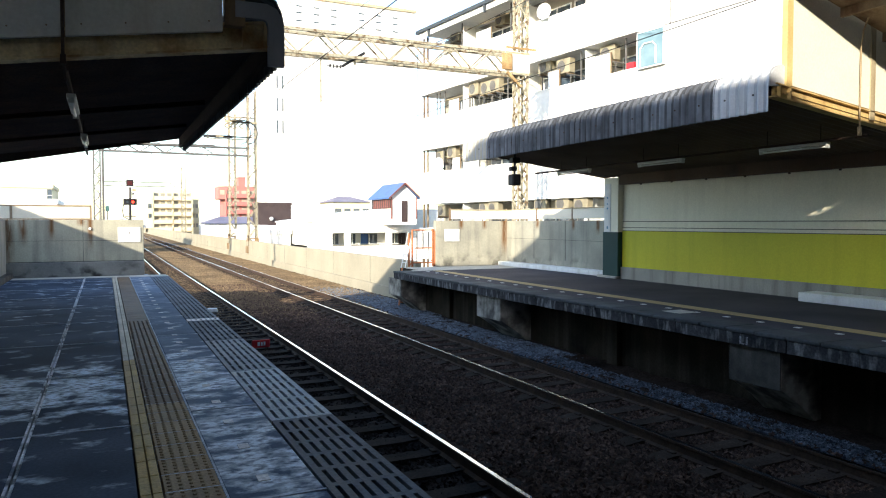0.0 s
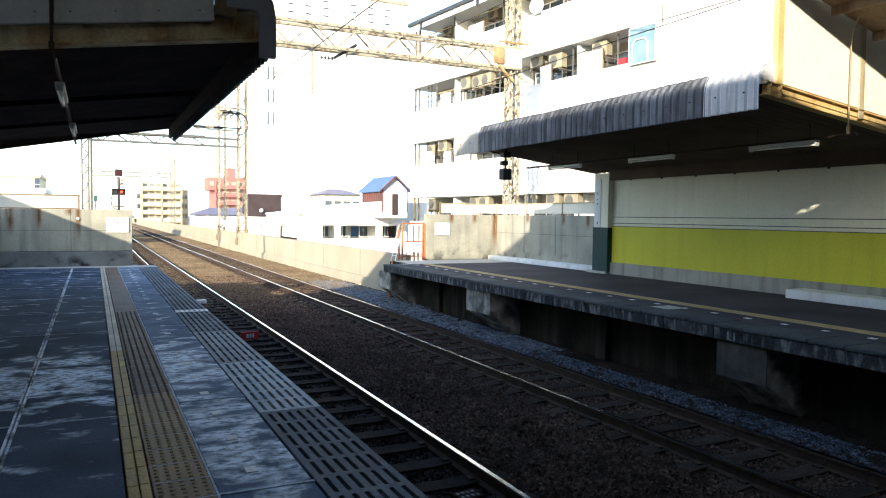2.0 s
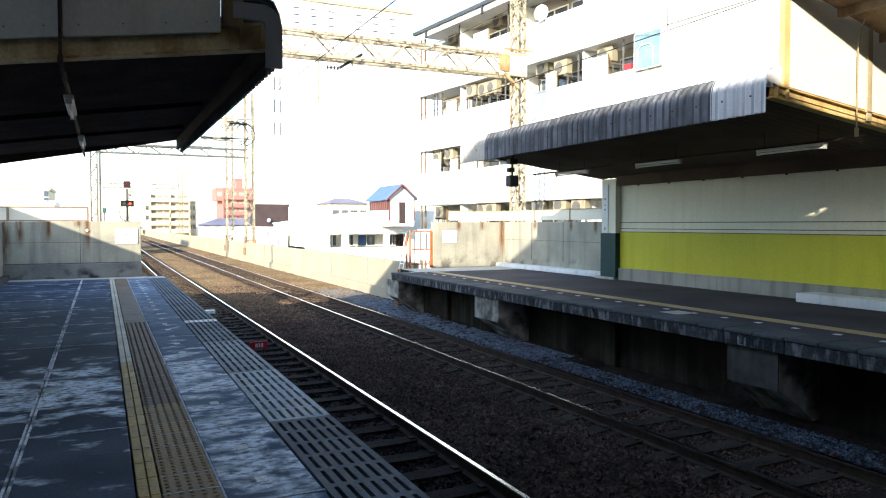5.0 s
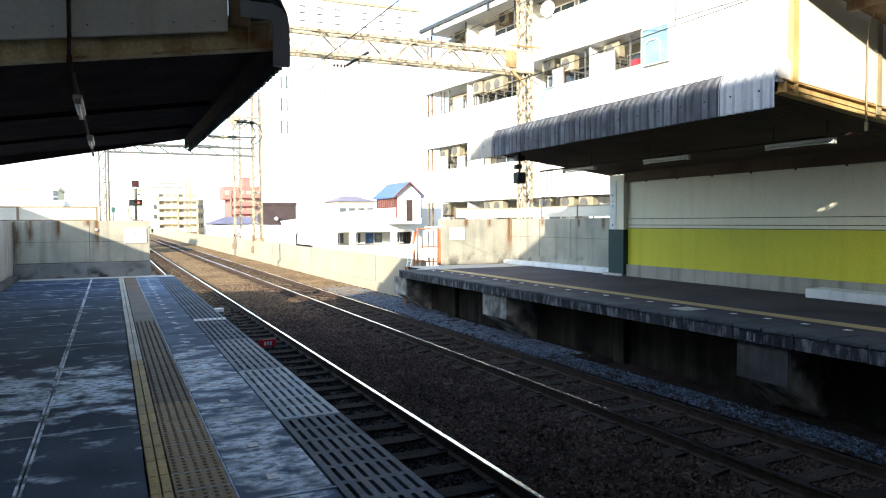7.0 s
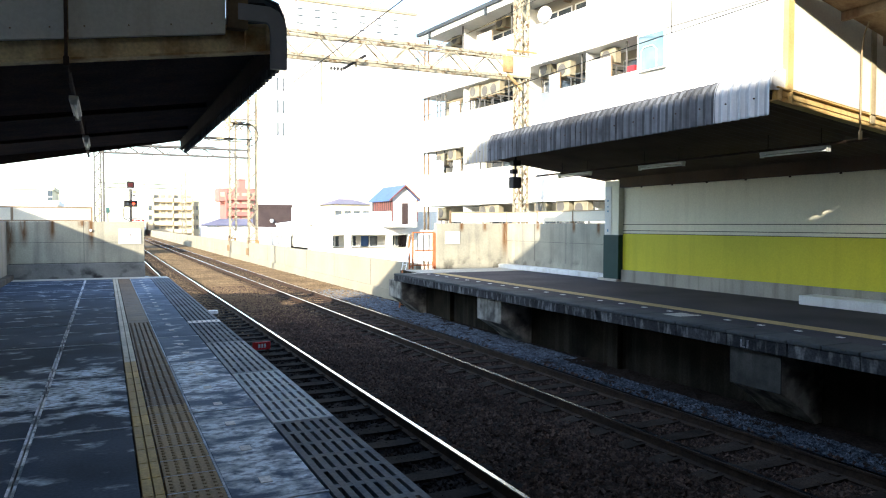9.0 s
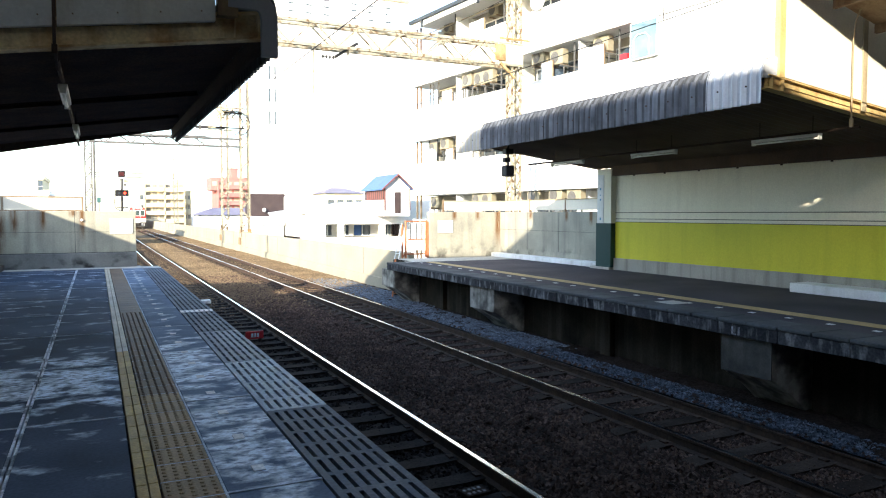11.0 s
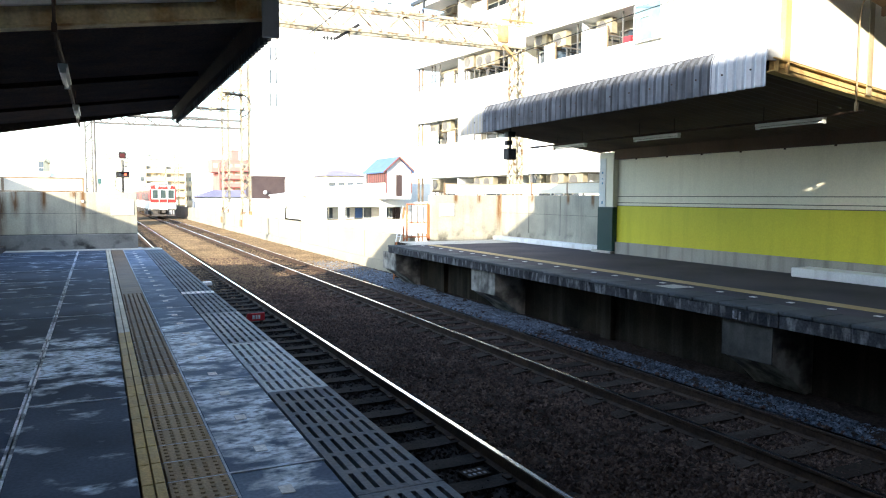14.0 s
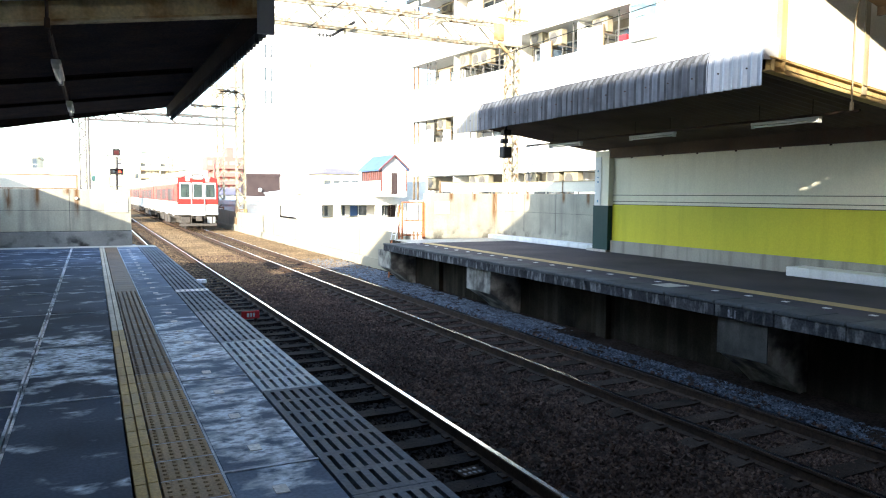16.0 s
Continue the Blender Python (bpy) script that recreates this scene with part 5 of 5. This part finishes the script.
def ac_at(s, d, z, turn=0, used=[0]):
    m = APT @ pose(s, d, z, 0, 0, turn)
    if used[0]:
        copy_thing(AC, m)
    else:
        AC.matrix_basis = m
        used[0] = 1


def apartments():
    b = thing("apartment_block", "white rendered apartment block with recessed balconies", "building", 15.35, 35.9, 0, -83.5)
    L = 15.5     # balconied length, the plain wall goes on after it
    part("core", one(.0, 46, 1.5, 12, -7.4, 11.27), SHADOW_WALL, b, "wall behind the balconies, recess shade in its colour")
    part("plain_wall", one(L, 46, 0, 1.5, -7.4, 11.27), HOUSE_WHITE, b)
    part("roof", one(.45, 46, -.35, 12.5, 11.28, 11.46), HOUSE_WHITE, b)
    part("eave_board", one(.42, 46, -.39, -.355, 11.05, 11.42), PANEL_WHITE, b, "pale eave board")
    part("gutter", one(.4, 18, -.52, -.395, 11.3, 11.46), ROOF_DARK, b, "dark roof gutter")
    for s in (1.6, 6.6):
        part("gutter_outlet", one(s, s + .1, -.5, -.4, 10.95, 11.3), ROOF_DARK, b)
    for z in (8.2, 5.3, 2.45, -.45, -3.4):
        # slab with its parapet above
        fl = part("balcony", boxes((-.15, L, 0, 1.5, z, z + .22), (-.05, L, 0, .14, z + .22, z + 1.6), (-.05, .1, .14, 1.5, z + .22, z + 1.6)), HOUSE_WHITE, b)
        part("capping", one(-.07, L, -.03, .17, z + 1.6, z + 1.65), HOUSE_WHITE, fl)
        for s in (3.9, 8.2, 12.6):
            part("divider", one(s - .03, s + .03, .2, 1.5, z + 1.95 - 1.7, z + 2.85), PANEL_WHITE, fl)
        for s in (1.0, 4.6, 8.6, 10.6, 13.4):
            w = part("window", one(s, s + 1.7, 1.44, 1.5, z + .5, z + 2.5), GLASS, fl)
            part("window_frame", ring(s, s + 1.7, 1.41, 1.45, z + .5, z + 2.5, .05), ENAMEL, w)
            part("mullion", one(s + .82, s + .88, 1.41, 1.45, z + .5, z + 2.5), ENAMEL, w)
    for s in (-.05, .35):
        part("downpipe", one(s, s + .08, .2, .28, -7, 11.27), STEEL_BROWN, b)
    part("wall_joint", one(15.5, 40, -.014, .002, 8.12, 8.16), GREY_STEEL, b, "dark horizontal joint of the plain wall")
    # top storey
    for s in (2.5, 7.7, 13.0):
        w = part("window", one(s, s + .8, 1.46, 1.5, 10.4, 10.95), GLASS, b)
        part("window_frame", ring(s, s + .8, 1.42, 1.46, 10.4, 10.95, .05), ENAMEL, w)
    # glazed balcony end
    g = part("glass_screen", one(15.6, 16.75, -.14, -.08, 6.85, 8.05), GLASS_BLUE, b, "pale blue glazed balcony screen")
    part("screen_frame", ring(15.6, 16.75, -.16, -.06, 6.85, 8.05, .03), ENAMEL, g)
    bm = bmesh.new()
    sweep(bm, [(15.75, -.17, 6.9), (15.75, -.17, 7.5), (15.9, -.17, 7.65), (16.3, -.17, 7.65), (16.45, -.17, 7.5), (16.45, -.17, 6.9)], .025, 6)
    part("hoop", bm, ENAMEL, g, "white hoop rail on the screen")
    part("laundry_box", one(14.85, 15.2, .1, .4, 6.95, 7.2), RED_SIGN, b, "small red box on the balcony ledge")
    for s, d, z in ((13.6, .5, 7.55), (9.9, .5, 7.75), (11.2, .4, 7.5), (4.7, .4, 7.6), (5.7, .4, 7.5), (6.4, .4, 7.5), (1.4, .5, 4.6), (2.7, .4, 4.75), (5.2, .5, 4.6),
                    (5.6, .4, 1.85), (6.5, .3, 1.85), (9.9, .3, 1.95), (11.3, .3, 1.95), (12.4, .3, 1.85), (1.6, .5, 1.8)):
        ac_at(s, d, z)
        for k in (-.3, .3):
            part("ac_bracket", one(s + k - .02, s + k + .02, d - .2, 1.5, z - .1, z - .05), GREY_STEEL, b)
            part("ac_stay", one(s + k - .02, s + k + .02, d - .02, d + .02, z - .9, z - .05), GREY_STEEL, b)
    for s, z in ((5.75, 10.8), (1.75, 10.85), (10.6, 10.9)):
        ac_at(s, 1.2, z)
    # white screens, poles and drying racks standing in the balconies
    for s0, s1, z0, z1 in ((10.4, 11.1, 6.6, 7.66), (13.2, 14.0, 6.9, 7.76), (2.65, 3.6, 6.6, 7.6), (3.0, 3.7, 3.7, 4.7), (5.1, 6.3, 9.7, 10.45), (8.4, 9.2, 3.7, 4.6)):
        part("screen", one(s0, s1, .15, .19, z0, z1), PANEL_WHITE, b)
        part("screen_edge", one(s1 - .03, s1 + .01, .14, .2, z0, z1 + .02), STEEL_BROWN, b)
    for s, z0, z1 in ((1.2, 6.7, 8.2), (1.5, 6.7, 8.2), (2.0, 6.7, 8.2), (1.1, 3.8, 5.3), (1.9, 3.8, 5.3), (4.3, 6.7, 8.2), (7.4, 6.7, 8.2), (12.2, 6.9, 8.2), (14.6, 6.9, 8.2), (7.6, 9.6, 11.27), (3.6, 9.6, 11.27)):
        part("pole", one(s - .025, s + .025, .3, .35, z0, z1), GREY_STEEL, b)
    for z in (7.75, 4.85, 10.9):
        part("drying_pole", one(.3, 8.8, .45, .49, z, z + .04), STEEL_CREAM, b)
    dish = thing("satellite_dish", "white satellite dish on the balcony", "dish", 0, 0, 0)
    bm = bmesh.new()
    bmesh.ops.create_cone(bm, cap_ends=True, segments=20, radius1=.08, radius2=.33, depth=.12)
    part("bowl", bm, ENAMEL, dish)
    bm = bmesh.new()
    tube(bm, (0, 0, -.05), (0, -.3, -.5), .025, 6)
    part("arm", bm, STEEL_BROWN, dish)
    dish.matrix_basis = APT @ pose(10.45, -.1, 10.1, 90, 0, 20)
    copy_thing(dish, APT @ pose(2.1, -.1, 4.45, 90, 0, 20))


apartments()


# ---- town beyond the viaduct ----
def gable_house():
    h = thing("gable_house", "small white gabled rooftop house with a blue roof and red trim", "house", 19.27, 48, 1.32)
    w, d = .95, 4.2
    bm = bmesh.new()
    prism(bm, [(-w, 0), (w, 0), (w, 1.95), (0, 2.85), (-w, 1.95)], 0, d)
    part("shell", bm, HOUSE_WHITE, h)
    for s in (-1, 1):
        bm = bmesh.new()
        prism(bm, [(0, 2.9), (s * (w + .25), 1.83), (s * (w + .25), 1.93), (0, 3.0)], -.2, d + .2)
        r = part("roof", bm, ROOF_BLUE, h, "blue metal roof slope")
        bm = bmesh.new()
        prism(bm, [(0, 2.86), (s * (w + .27), 1.82), (s * (w + .27), 1.92), (0, 3.0)], -.26, -.2)
        part("bargeboard", bm, TRIM_RED, r, "dark red bargeboard")
        part("corner_trim", one(s * w - .035, s * w + .035, -.05, .06, .4, 1.95), TRIM_RED, h, "dark red corner board")
    part("door", one(-.2, .25, -.04, .02, .2, 1.7), BOX_BROWN, h, "tall brown door", bevel=.01)
    side = part("side_shutter", one(-w - .04, -w, .15, d - .1, 1.15, 1.85), BOX_BROWN, h, "brown slatted shutter along the side")
    for k in range(9):
        part("slat", one(-w - .07, -w - .04, .25 + k * .4, .4 + k * .4, 1.18, 1.82), TRIM_RED, side)


gable_house()


def white_hall():
    h = thing("white_hall", "long white building with a shallow roof and an open gallery", "building", 14, 50, -7.4)
    part("lower_wall", one(-.8, 9, 0, 12, 0, 7.2), HOUSE_WHITE, h)
    part("upper_wall", boxes((-.8, 9, .0, .2, 8.15, 8.9), (-.8, .6, 0, .2, 7.2, 8.15), (7.6, 9, 0, .2, 7.2, 8.15)), HOUSE_WHITE, h)
    part("back_wall", one(-.8, 9, 1.6, 12, 6.9, 9.0), HOUSE_WHITE, h)
    part("gallery_floor", one(-.6, 8.8, .02, 1.6, 7.2, 7.215), CONCRETE_PALE, h)
    for x in (1.75, 4.9, 6.9):
        part("pier", one(x - .22, x + .22, 0, .25, 7.2, 8.15), HOUSE_WHITE, h)
    for x, w_ in ((.9, .6), (2.3, .5), (3.2, 1.3), (5.4, 1.0)):
        win = part("window", one(x, x + w_, 1.54, 1.6, 7.3, 8.05), GLASS, h)
        part("window_frame", ring(x, x + w_, 1.5, 1.56, 7.3, 8.05, .06), ENAMEL, win)
        part("mullion", one(x + w_ / 2 - .03, x + w_ / 2 + .03, 1.5, 1.56, 7.3, 8.05), ENAMEL, win)
    part("blue_shutter", one(3.2, 3.75, 1.48, 1.53, 7.3, 8.05), ROOF_BLUE, h, "blue window panel")
    part("door", one(6.2, 6.8, 1.5, 1.6, 6.95, 8.1), BOX_BROWN, h)
    bm = bmesh.new()
    prism(bm, [(-.85, 8.9), (9.2, 8.9), (9.2, 9.9), (5.2, 9.85), (-.85, 8.98)], -.05, 12.3)
    part("roof", bm, HOUSE_WHITE, h, "pale sloping roof")


white_hall()


def simple_block(name, label, x0, x1, y0, y1, z1, wall, roof=None, floors=(), cols=0, roof_h=0.0, balcony=None, category="building", fh=2.4, ridge=.35, pane=None):
    """Block with windows in rows on its front, an eave and a hipped or flat roof."""
    h = thing(name, label, category, (x0 + x1) / 2, y0, -7.4)
    w, d, H = (x1 - x0) / 2, y1 - y0, z1 + 7.4
    part("shell", one(-w, w, 0, d, 0, H), wall, h)
    if roof_h:
        bm = bmesh.new()
        v = [bm.verts.new(c) for c in ((-w - .4, -.4, H), (w + .4, -.4, H), (w + .4, d + .4, H), (-w - .4, d + .4, H), (-w * ridge, d / 2, H + roof_h), (w * ridge, d / 2, H + roof_h))]
        for f in ((0, 1, 5, 4), (1, 2, 5), (2, 3, 4, 5), (3, 0, 4), (3, 2, 1, 0)):
            bm.faces.new([v[i] for i in f])
        part("roof", bm, roof, h)
    else:
        part("parapet", boxes((-w - .1, w + .1, -.1, .1, H, H + .35), (-w - .1, -w + .1, 0, d, H, H + .35), (w - .1, w + .1, 0, d, H, H + .35)), wall, h)
    for z in floors:
        for k in range(cols):
            cw = 2 * w / cols
            x = -w + cw * (k + .5)
            win = part("window", one(x - cw * .34, x + cw * .34, -.05, .03, z + 7.4, z + 7.4 + fh * .45), pane or (DIM_WINDOW if balcony else GLASS), h)
            part("sill", one(x - cw * .38, x + cw * .38, -.12, .0, z + 7.3, z + 7.4), wall, win)
        if balcony:
            part("balcony", one(-w, w, -1.1, 0, z + 7.4 - fh * .45, z + 7.4 + fh * .05), balcony, h)
            for k in range(0, cols + 1, 3):
                x = -w + 2 * w * k / cols
                part("fin", one(x - .12, x + .12, -1.1, 0, z + 7.4 - fh * .45, z + 7.4 + fh * .55), balcony, h)
    return h


simple_block("apartment_tower", "far beige apartment block with rows of balconies", 10.6, 19.6, 190, 202, 9.2, HOUSE_BEIGE, floors=(7.8, 5.9, 4.0, 2.1, .2, -1.7), cols=6, balcony=HOUSE_BEIGE, fh=1.9)
simple_block("apartment_wing", "far beige stair tower beside the apartment block", 9.4, 10.5, 191, 200, 7.2, HOUSE_BEIGE, floors=(5, 2.6), cols=1)
simple_block("apartment_wing", "far beige wing of the apartment block", 19.6, 21.4, 192, 202, 7.0, HOUSE_BEIGE, floors=(5, 2.6, .2), cols=2, balcony=HOUSE_BEIGE)
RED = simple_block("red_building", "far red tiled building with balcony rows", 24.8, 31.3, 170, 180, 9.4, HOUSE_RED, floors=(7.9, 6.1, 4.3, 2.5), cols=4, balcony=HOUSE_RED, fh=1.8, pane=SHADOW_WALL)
part("upper_wing", one(-4.75, -3.25, 0, 7, 14.2, 17.1), HOUSE_RED, RED, "red upper wing standing out over the side")
part("wing_window", one(-4.5, -3.5, -.06, .02, 15.2, 16.2), SHADOW_WALL, RED)
simple_block("stair_tower", "red stair tower on the tiled building", 27.9, 29.4, 171, 176, 11.6, HOUSE_RED)
simple_block("violet_roofed_house", "white house under a violet slate roof", 12.1, 25.5, 100, 106, 1.35, HOUSE_WHITE, ROOF_PURPLE, floors=(-.4,), cols=5, roof_h=.95, ridge=.68, category="house")
simple_block("rooftop_plant_room", "brown clad rooftop plant box", 17.0, 21.0, 90, 94, 3.6, BOX_BROWN)
simple_block("yellow_house", "pale house under a grey hipped roof", 32.3, 38.3, 110, 118, 4.7, HOUSE_BEIGE, ROOF_PURPLE, floors=(2.6,), cols=4, roof_h=1.0, category="house")
simple_block("beige_house", "pale flat-roofed house beside the viaduct", -9.2, -4.6, 80, 90, 4.8, HOUSE_BEIGE, category="house")
simple_block("low_house", "white low building beside the viaduct", -30, -3.5, 66, 76, 3.0, HOUSE_WHITE, floors=(), cols=0, category="house")
simple_block("white_shed", "white low building beyond the parapet", 9.9, 13.0, 56, 70, .6, HOUSE_WHITE)
simple_block("white_shed", "white low building beyond the parapet", 10.2, 16, 74, 88, .85, HOUSE_WHITE, floors=(-.4,), cols=4)
simple_block("white_house", "pale house beyond the viaduct", 26, 34, 75, 85, 1.6, HOUSE_WHITE, ROOF_DARK, roof_h=1.2, floors=(-.6,), cols=3, category="house")


def side_window():
    w = thing("house_window", "dark narrow window of the pale house", "window", -4.85, 79.97, 3.5)
    part("pane", one(-.2, .2, -.02, .02, 0, 1.2), GLASS, w)
    part("frame_bar", one(-.22, .22, -.03, .0, .58, .63), ENAMEL, w)


side_window()


def roof_dish():
    d = thing("satellite_dish", "round white satellite dish on a roof", "dish", 18.5, 89.6, 1.95)
    bm = bmesh.new()
    bmesh.ops.create_cone(bm, cap_ends=True, segments=20, radius1=.24, radius2=.1, depth=.12, matrix=pose(0, 0, 0, 90, 0, 0))
    part("bowl", bm, ENAMEL, d)
    part("stand", one(-.04, .04, .05, .42, -.04, .04), GREY_STEEL, d)


roof_dish()


def high_rise():
    h = thing("high_rise", "pale far high-rise with slit windows", "building", 42, 130, -7.4)
    part("tower", one(-12.5, 12.5, 0, 20, 0, 49.3), HOUSE_WHITE, h)
    part("wing", one(-14.6, -12.5, 1, 15, 0, 39), HOUSE_WHITE, h)
    for x in (-13.8, -12.8):
        for z in (26.0, 30.0, 34.0):
            part("window", one(x - .14, x + .14, .92, 1.02, z - 1.2, z + 1.2), GLASS, h)
    part("parapet", boxes((-12.7, 12.7, -.3, 0, 49.0, 49.5)), STEEL_CREAM, h)
    for x in (-10, -6.8, -3.6, 1.7, 5.0, 8.4):
        for z in (45.0, 46.4, 47.6):
            part("window", one(x - .55, x + .55, -.08, .02, z - .12, z + .12), GLASS, h)


high_rise()


# ---- the train ----
CAR, W2 = 20.3, 1.37


def train():
    t = thing("train", "white and red electric commuter train running towards the station", "train", TRACKS[1], 300, RAIL_Z)
    prof_low = [(-W2, 1.06), (W2, 1.06), (W2, 1.87), (-W2, 1.87)]
    roof = [(-W2, 3.0)] + [(W2 * math.cos(a) * (1.0 if abs(math.cos(a)) < .99 else 1), 3.0 + .52 * math.sin(a)) for a in np.linspace(math.pi * .93, math.pi * .07, 9)] + [(W2, 3.0)]
    for c in range(4):
        y0 = c * (CAR + .5)
        bm = bmesh.new()
        prism(bm, prof_low, y0, y0 + CAR)
        low = part("car_body", bm, T_WHITE, t, "white lower body panel")
        bm = bmesh.new()
        prism(bm, [(-W2, 1.87), (W2, 1.87), (W2, 3.0), (-W2, 3.0)], y0 + .02, y0 + CAR)
        up = part("window_band", bm, T_RED, t, "red upper body band")
        bm = bmesh.new()
        prism(bm, roof, y0 + .02, y0 + CAR)
        part("roof", bm, T_WHITE, t, "pale curved roof", smooth=False)
        for k in range(4):
            part("roof_unit", one(-.8, .8, y0 + 2.6 + k * 4.6, y0 + 4.6 + k * 4.6, 3.55, 3.85), T_TRIM, t, bevel=.05)
        door = finish("door", boxes((-W2 - .012, -W2 + .01, -.65, -.01, 1.0, 2.85), (-W2 - .012, -W2 + .01, .01, .65, 1.0, 2.85)), T_RED)
        dwin = finish("door_window", boxes((-W2 - .018, -W2, -.5, -.12, 1.95, 2.7), (-W2 - .018, -W2, .12, .5, 1.95, 2.7)), T_SIDE_GLASS)
        swin = finish("side_window", boxes((-W2 - .014, -W2 + .01, -.85, -.03, 1.95, 2.72), (-W2 - .014, -W2 + .01, .03, .85, 1.95, 2.72)), T_SIDE_GLASS)
        strip = finish("door_lower", boxes((-W2 - .016, -W2 + .01, -.66, .66, .98, 1.87)), T_WHITE)
        for k in range(4):
            y = y0 + 2.6 + k * 5.03
            d = piece("door", door, up, pose(0, y, 0))
            piece("door_window", dwin, up, pose(0, y, 0))
            piece("door_lower", strip, up, pose(0, y, 0))
            if k < 3:
                piece("side_window", swin, up, pose(0, y + 1.65, 0))
                piece("side_window", swin, up, pose(0, y + 3.4, 0))
        part("underframe", boxes((-1.2, 1.2, y0 + .3, y0 + CAR - .3, .78, 1.06), (-1.25, 1.25, y0 + 6.2, y0 + 8.4, .35, .8), (-1.25, 1.25, y0 + 9.2, y0 + 10.6, .3, .8), (-1.25, 1.25, y0 + 11.4, y0 + 14.0, .4, .8)), T_UNDER, t, "grimy underframe equipment boxes")
        for by in (y0 + 3.2, y0 + CAR - 3.2):
            bg = part("bogie", boxes((-.95, -.78, by - 1.6, by + 1.6, .45, .7), (.78, .95, by - 1.6, by + 1.6, .45, .7), (-.8, .8, by - .25, by + .25, .4, .75)), T_UNDER, t)
            for wy in (by - 1.05, by + 1.05):
                for s in (-1, 1):
                    bm = bmesh.new()
                    tube(bm, (s * .5, wy, .43), (s * .64, wy, .43), .43, 20)
                    part("wheel", bm, T_UNDER, bg)
    # cab front
    f = part("cab_front", one(-W2 + .02, W2 - .02, -.12, .02, 1.06, 1.71), T_WHITE, t, "white cab front panel", bevel=.05)
    part("lower_band", one(-W2 + .02, W2 - .02, -.12, .02, 1.72, 2.06), T_RED, t, "red band under the cab windows", bevel=.03)
    up = part("cab_surround", one(-W2 + .02, W2 - .02, -.1, .02, 2.06, 3.0), T_RED, t, "red cab window surround", bevel=.04)
    bm = bmesh.new()
    prism(bm, roof, -.1, .02)
    part("brow", bm, T_WHITE, t, "pale rounded brow")
    part("brow_band", one(-W2 + .06, W2 - .06, -.125, -.08, 3.0, 3.36), T_RED, t, "red band above the cab windows", bevel=.02)
    for s in (-1, 1):
        bm = bmesh.new()
        prism(bm, [(s * 1.34, 3.0), (s * 1.3, 3.2), (s * 1.1, 3.38), (s * .84, 3.46), (s * .84, 3.0)], -.13, -.02)
        part("corner_brow", bm, T_RED, t, "red rounded roof corner")
    for x0, x1, z0 in ((-1.13, -.55, 2.15), (.55, 1.13, 2.15), (-.28, .28, 2.15)):
        part("window_frame", one(x0 - .08, x1 + .08, -.135, -.1, z0 - .09, 3.08), T_WHITE, t, "white cab window frame", bevel=.015)
        part("windscreen", one(x0, x1, -.145, -.13, z0, 2.98), T_GLASS, t)
    dr = part("gangway_door", one(-.45, .45, -.17, -.12, 1.02, 2.0), T_WHITE, t, "white gangway door panel", bevel=.02)
    part("door_band", one(-.43, .43, -.175, -.16, 1.72, 2.02), T_RED, dr)
    for s in (-1, 1):
        part("door_pillar", one(s * .43 - .04, s * .43 + .04, -.2, -.1, 1.0, 3.05), T_TRIM, dr)
        hood = part("headlight_hood", boxes((s * .64 - .16, s * .64 + .16, -.16, .5, 3.12, 3.42)), T_WHITE, t, "white headlight hood", bevel=.06)
        bm = bmesh.new()
        tube(bm, (s * .64, -.19, 3.27), (s * .64, -.15, 3.27), .09, 12)
        part("headlight", bm, HEADLIGHT, hood, "unlit round headlight")
        bm = bmesh.new()
        tube(bm, (s * 1.12, -.16, 1.3), (s * 1.12, -.11, 1.3), .07, 12)
        part("tail_lamp", bm, T_TRIM, t, "small round tail lamp")
        part("wiper", one(s * .75 - .01, s * .75 + .01, -.16, -.145, 2.16, 2.6), BLACK, t)
    part("destination_box", one(-.36, .36, -.18, .3, 3.24, 3.58), T_UNDER, t, "dark destination box", bevel=.02)
    part("destination_panel", one(-.31, .31, -.19, -.17, 3.29, 3.51), T_WHITE, t, "blank white destination panel")
    part("coupler", boxes((-.14, .14, -.55, .3, .7, .95), (-.2, .2, -.62, -.45, .66, 1.0)), T_UNDER, t, "grey coupler head", bevel=.02)
    part("jumper_box", one(-1.1, -.55, -.1, .2, .55, .93), T_UNDER, t)
    part("jumper_box", one(.6, 1.15, -.1, .2, .5, .93), T_TRIM, t)
    part("pilot", boxes((-1.25, 1.25, -.16, -.06, .29, .48)), T_UNDER, t, "grey obstacle deflector bar", bevel=.02)
    for s in (-1, 1):
        part("pilot_stay", boxes((s * .95 - .04, s * .95 + .04, -.12, .1, .4, .95), (s * .45 - .03, s * .45 + .03, -.12, .1, .4, .95)), T_UNDER, t)
    # full body height above the floor line
    for me in {ob.data for ob in t.children_recursive if ob.type == "MESH"}:
        for v in me.vertices:
            if v.co.z > 1.06:
                v.co.z = 1.06 + (v.co.z - 1.06) * 1.115
    return t


TRAIN = train()


def motions():
    walk(TRAIN, [(s, pose(TRACKS[1], y, RAIL_Z)) for s, y in
                 ((0.0, 337.0), (4.0, 266.0), (8.0, 195.0), (11.0, 141.5), (12.0, 123.2), (13.0, 105.0), (14.0, 87.2), (15.0, 70.0), (16.0, 53.0))])


motions()
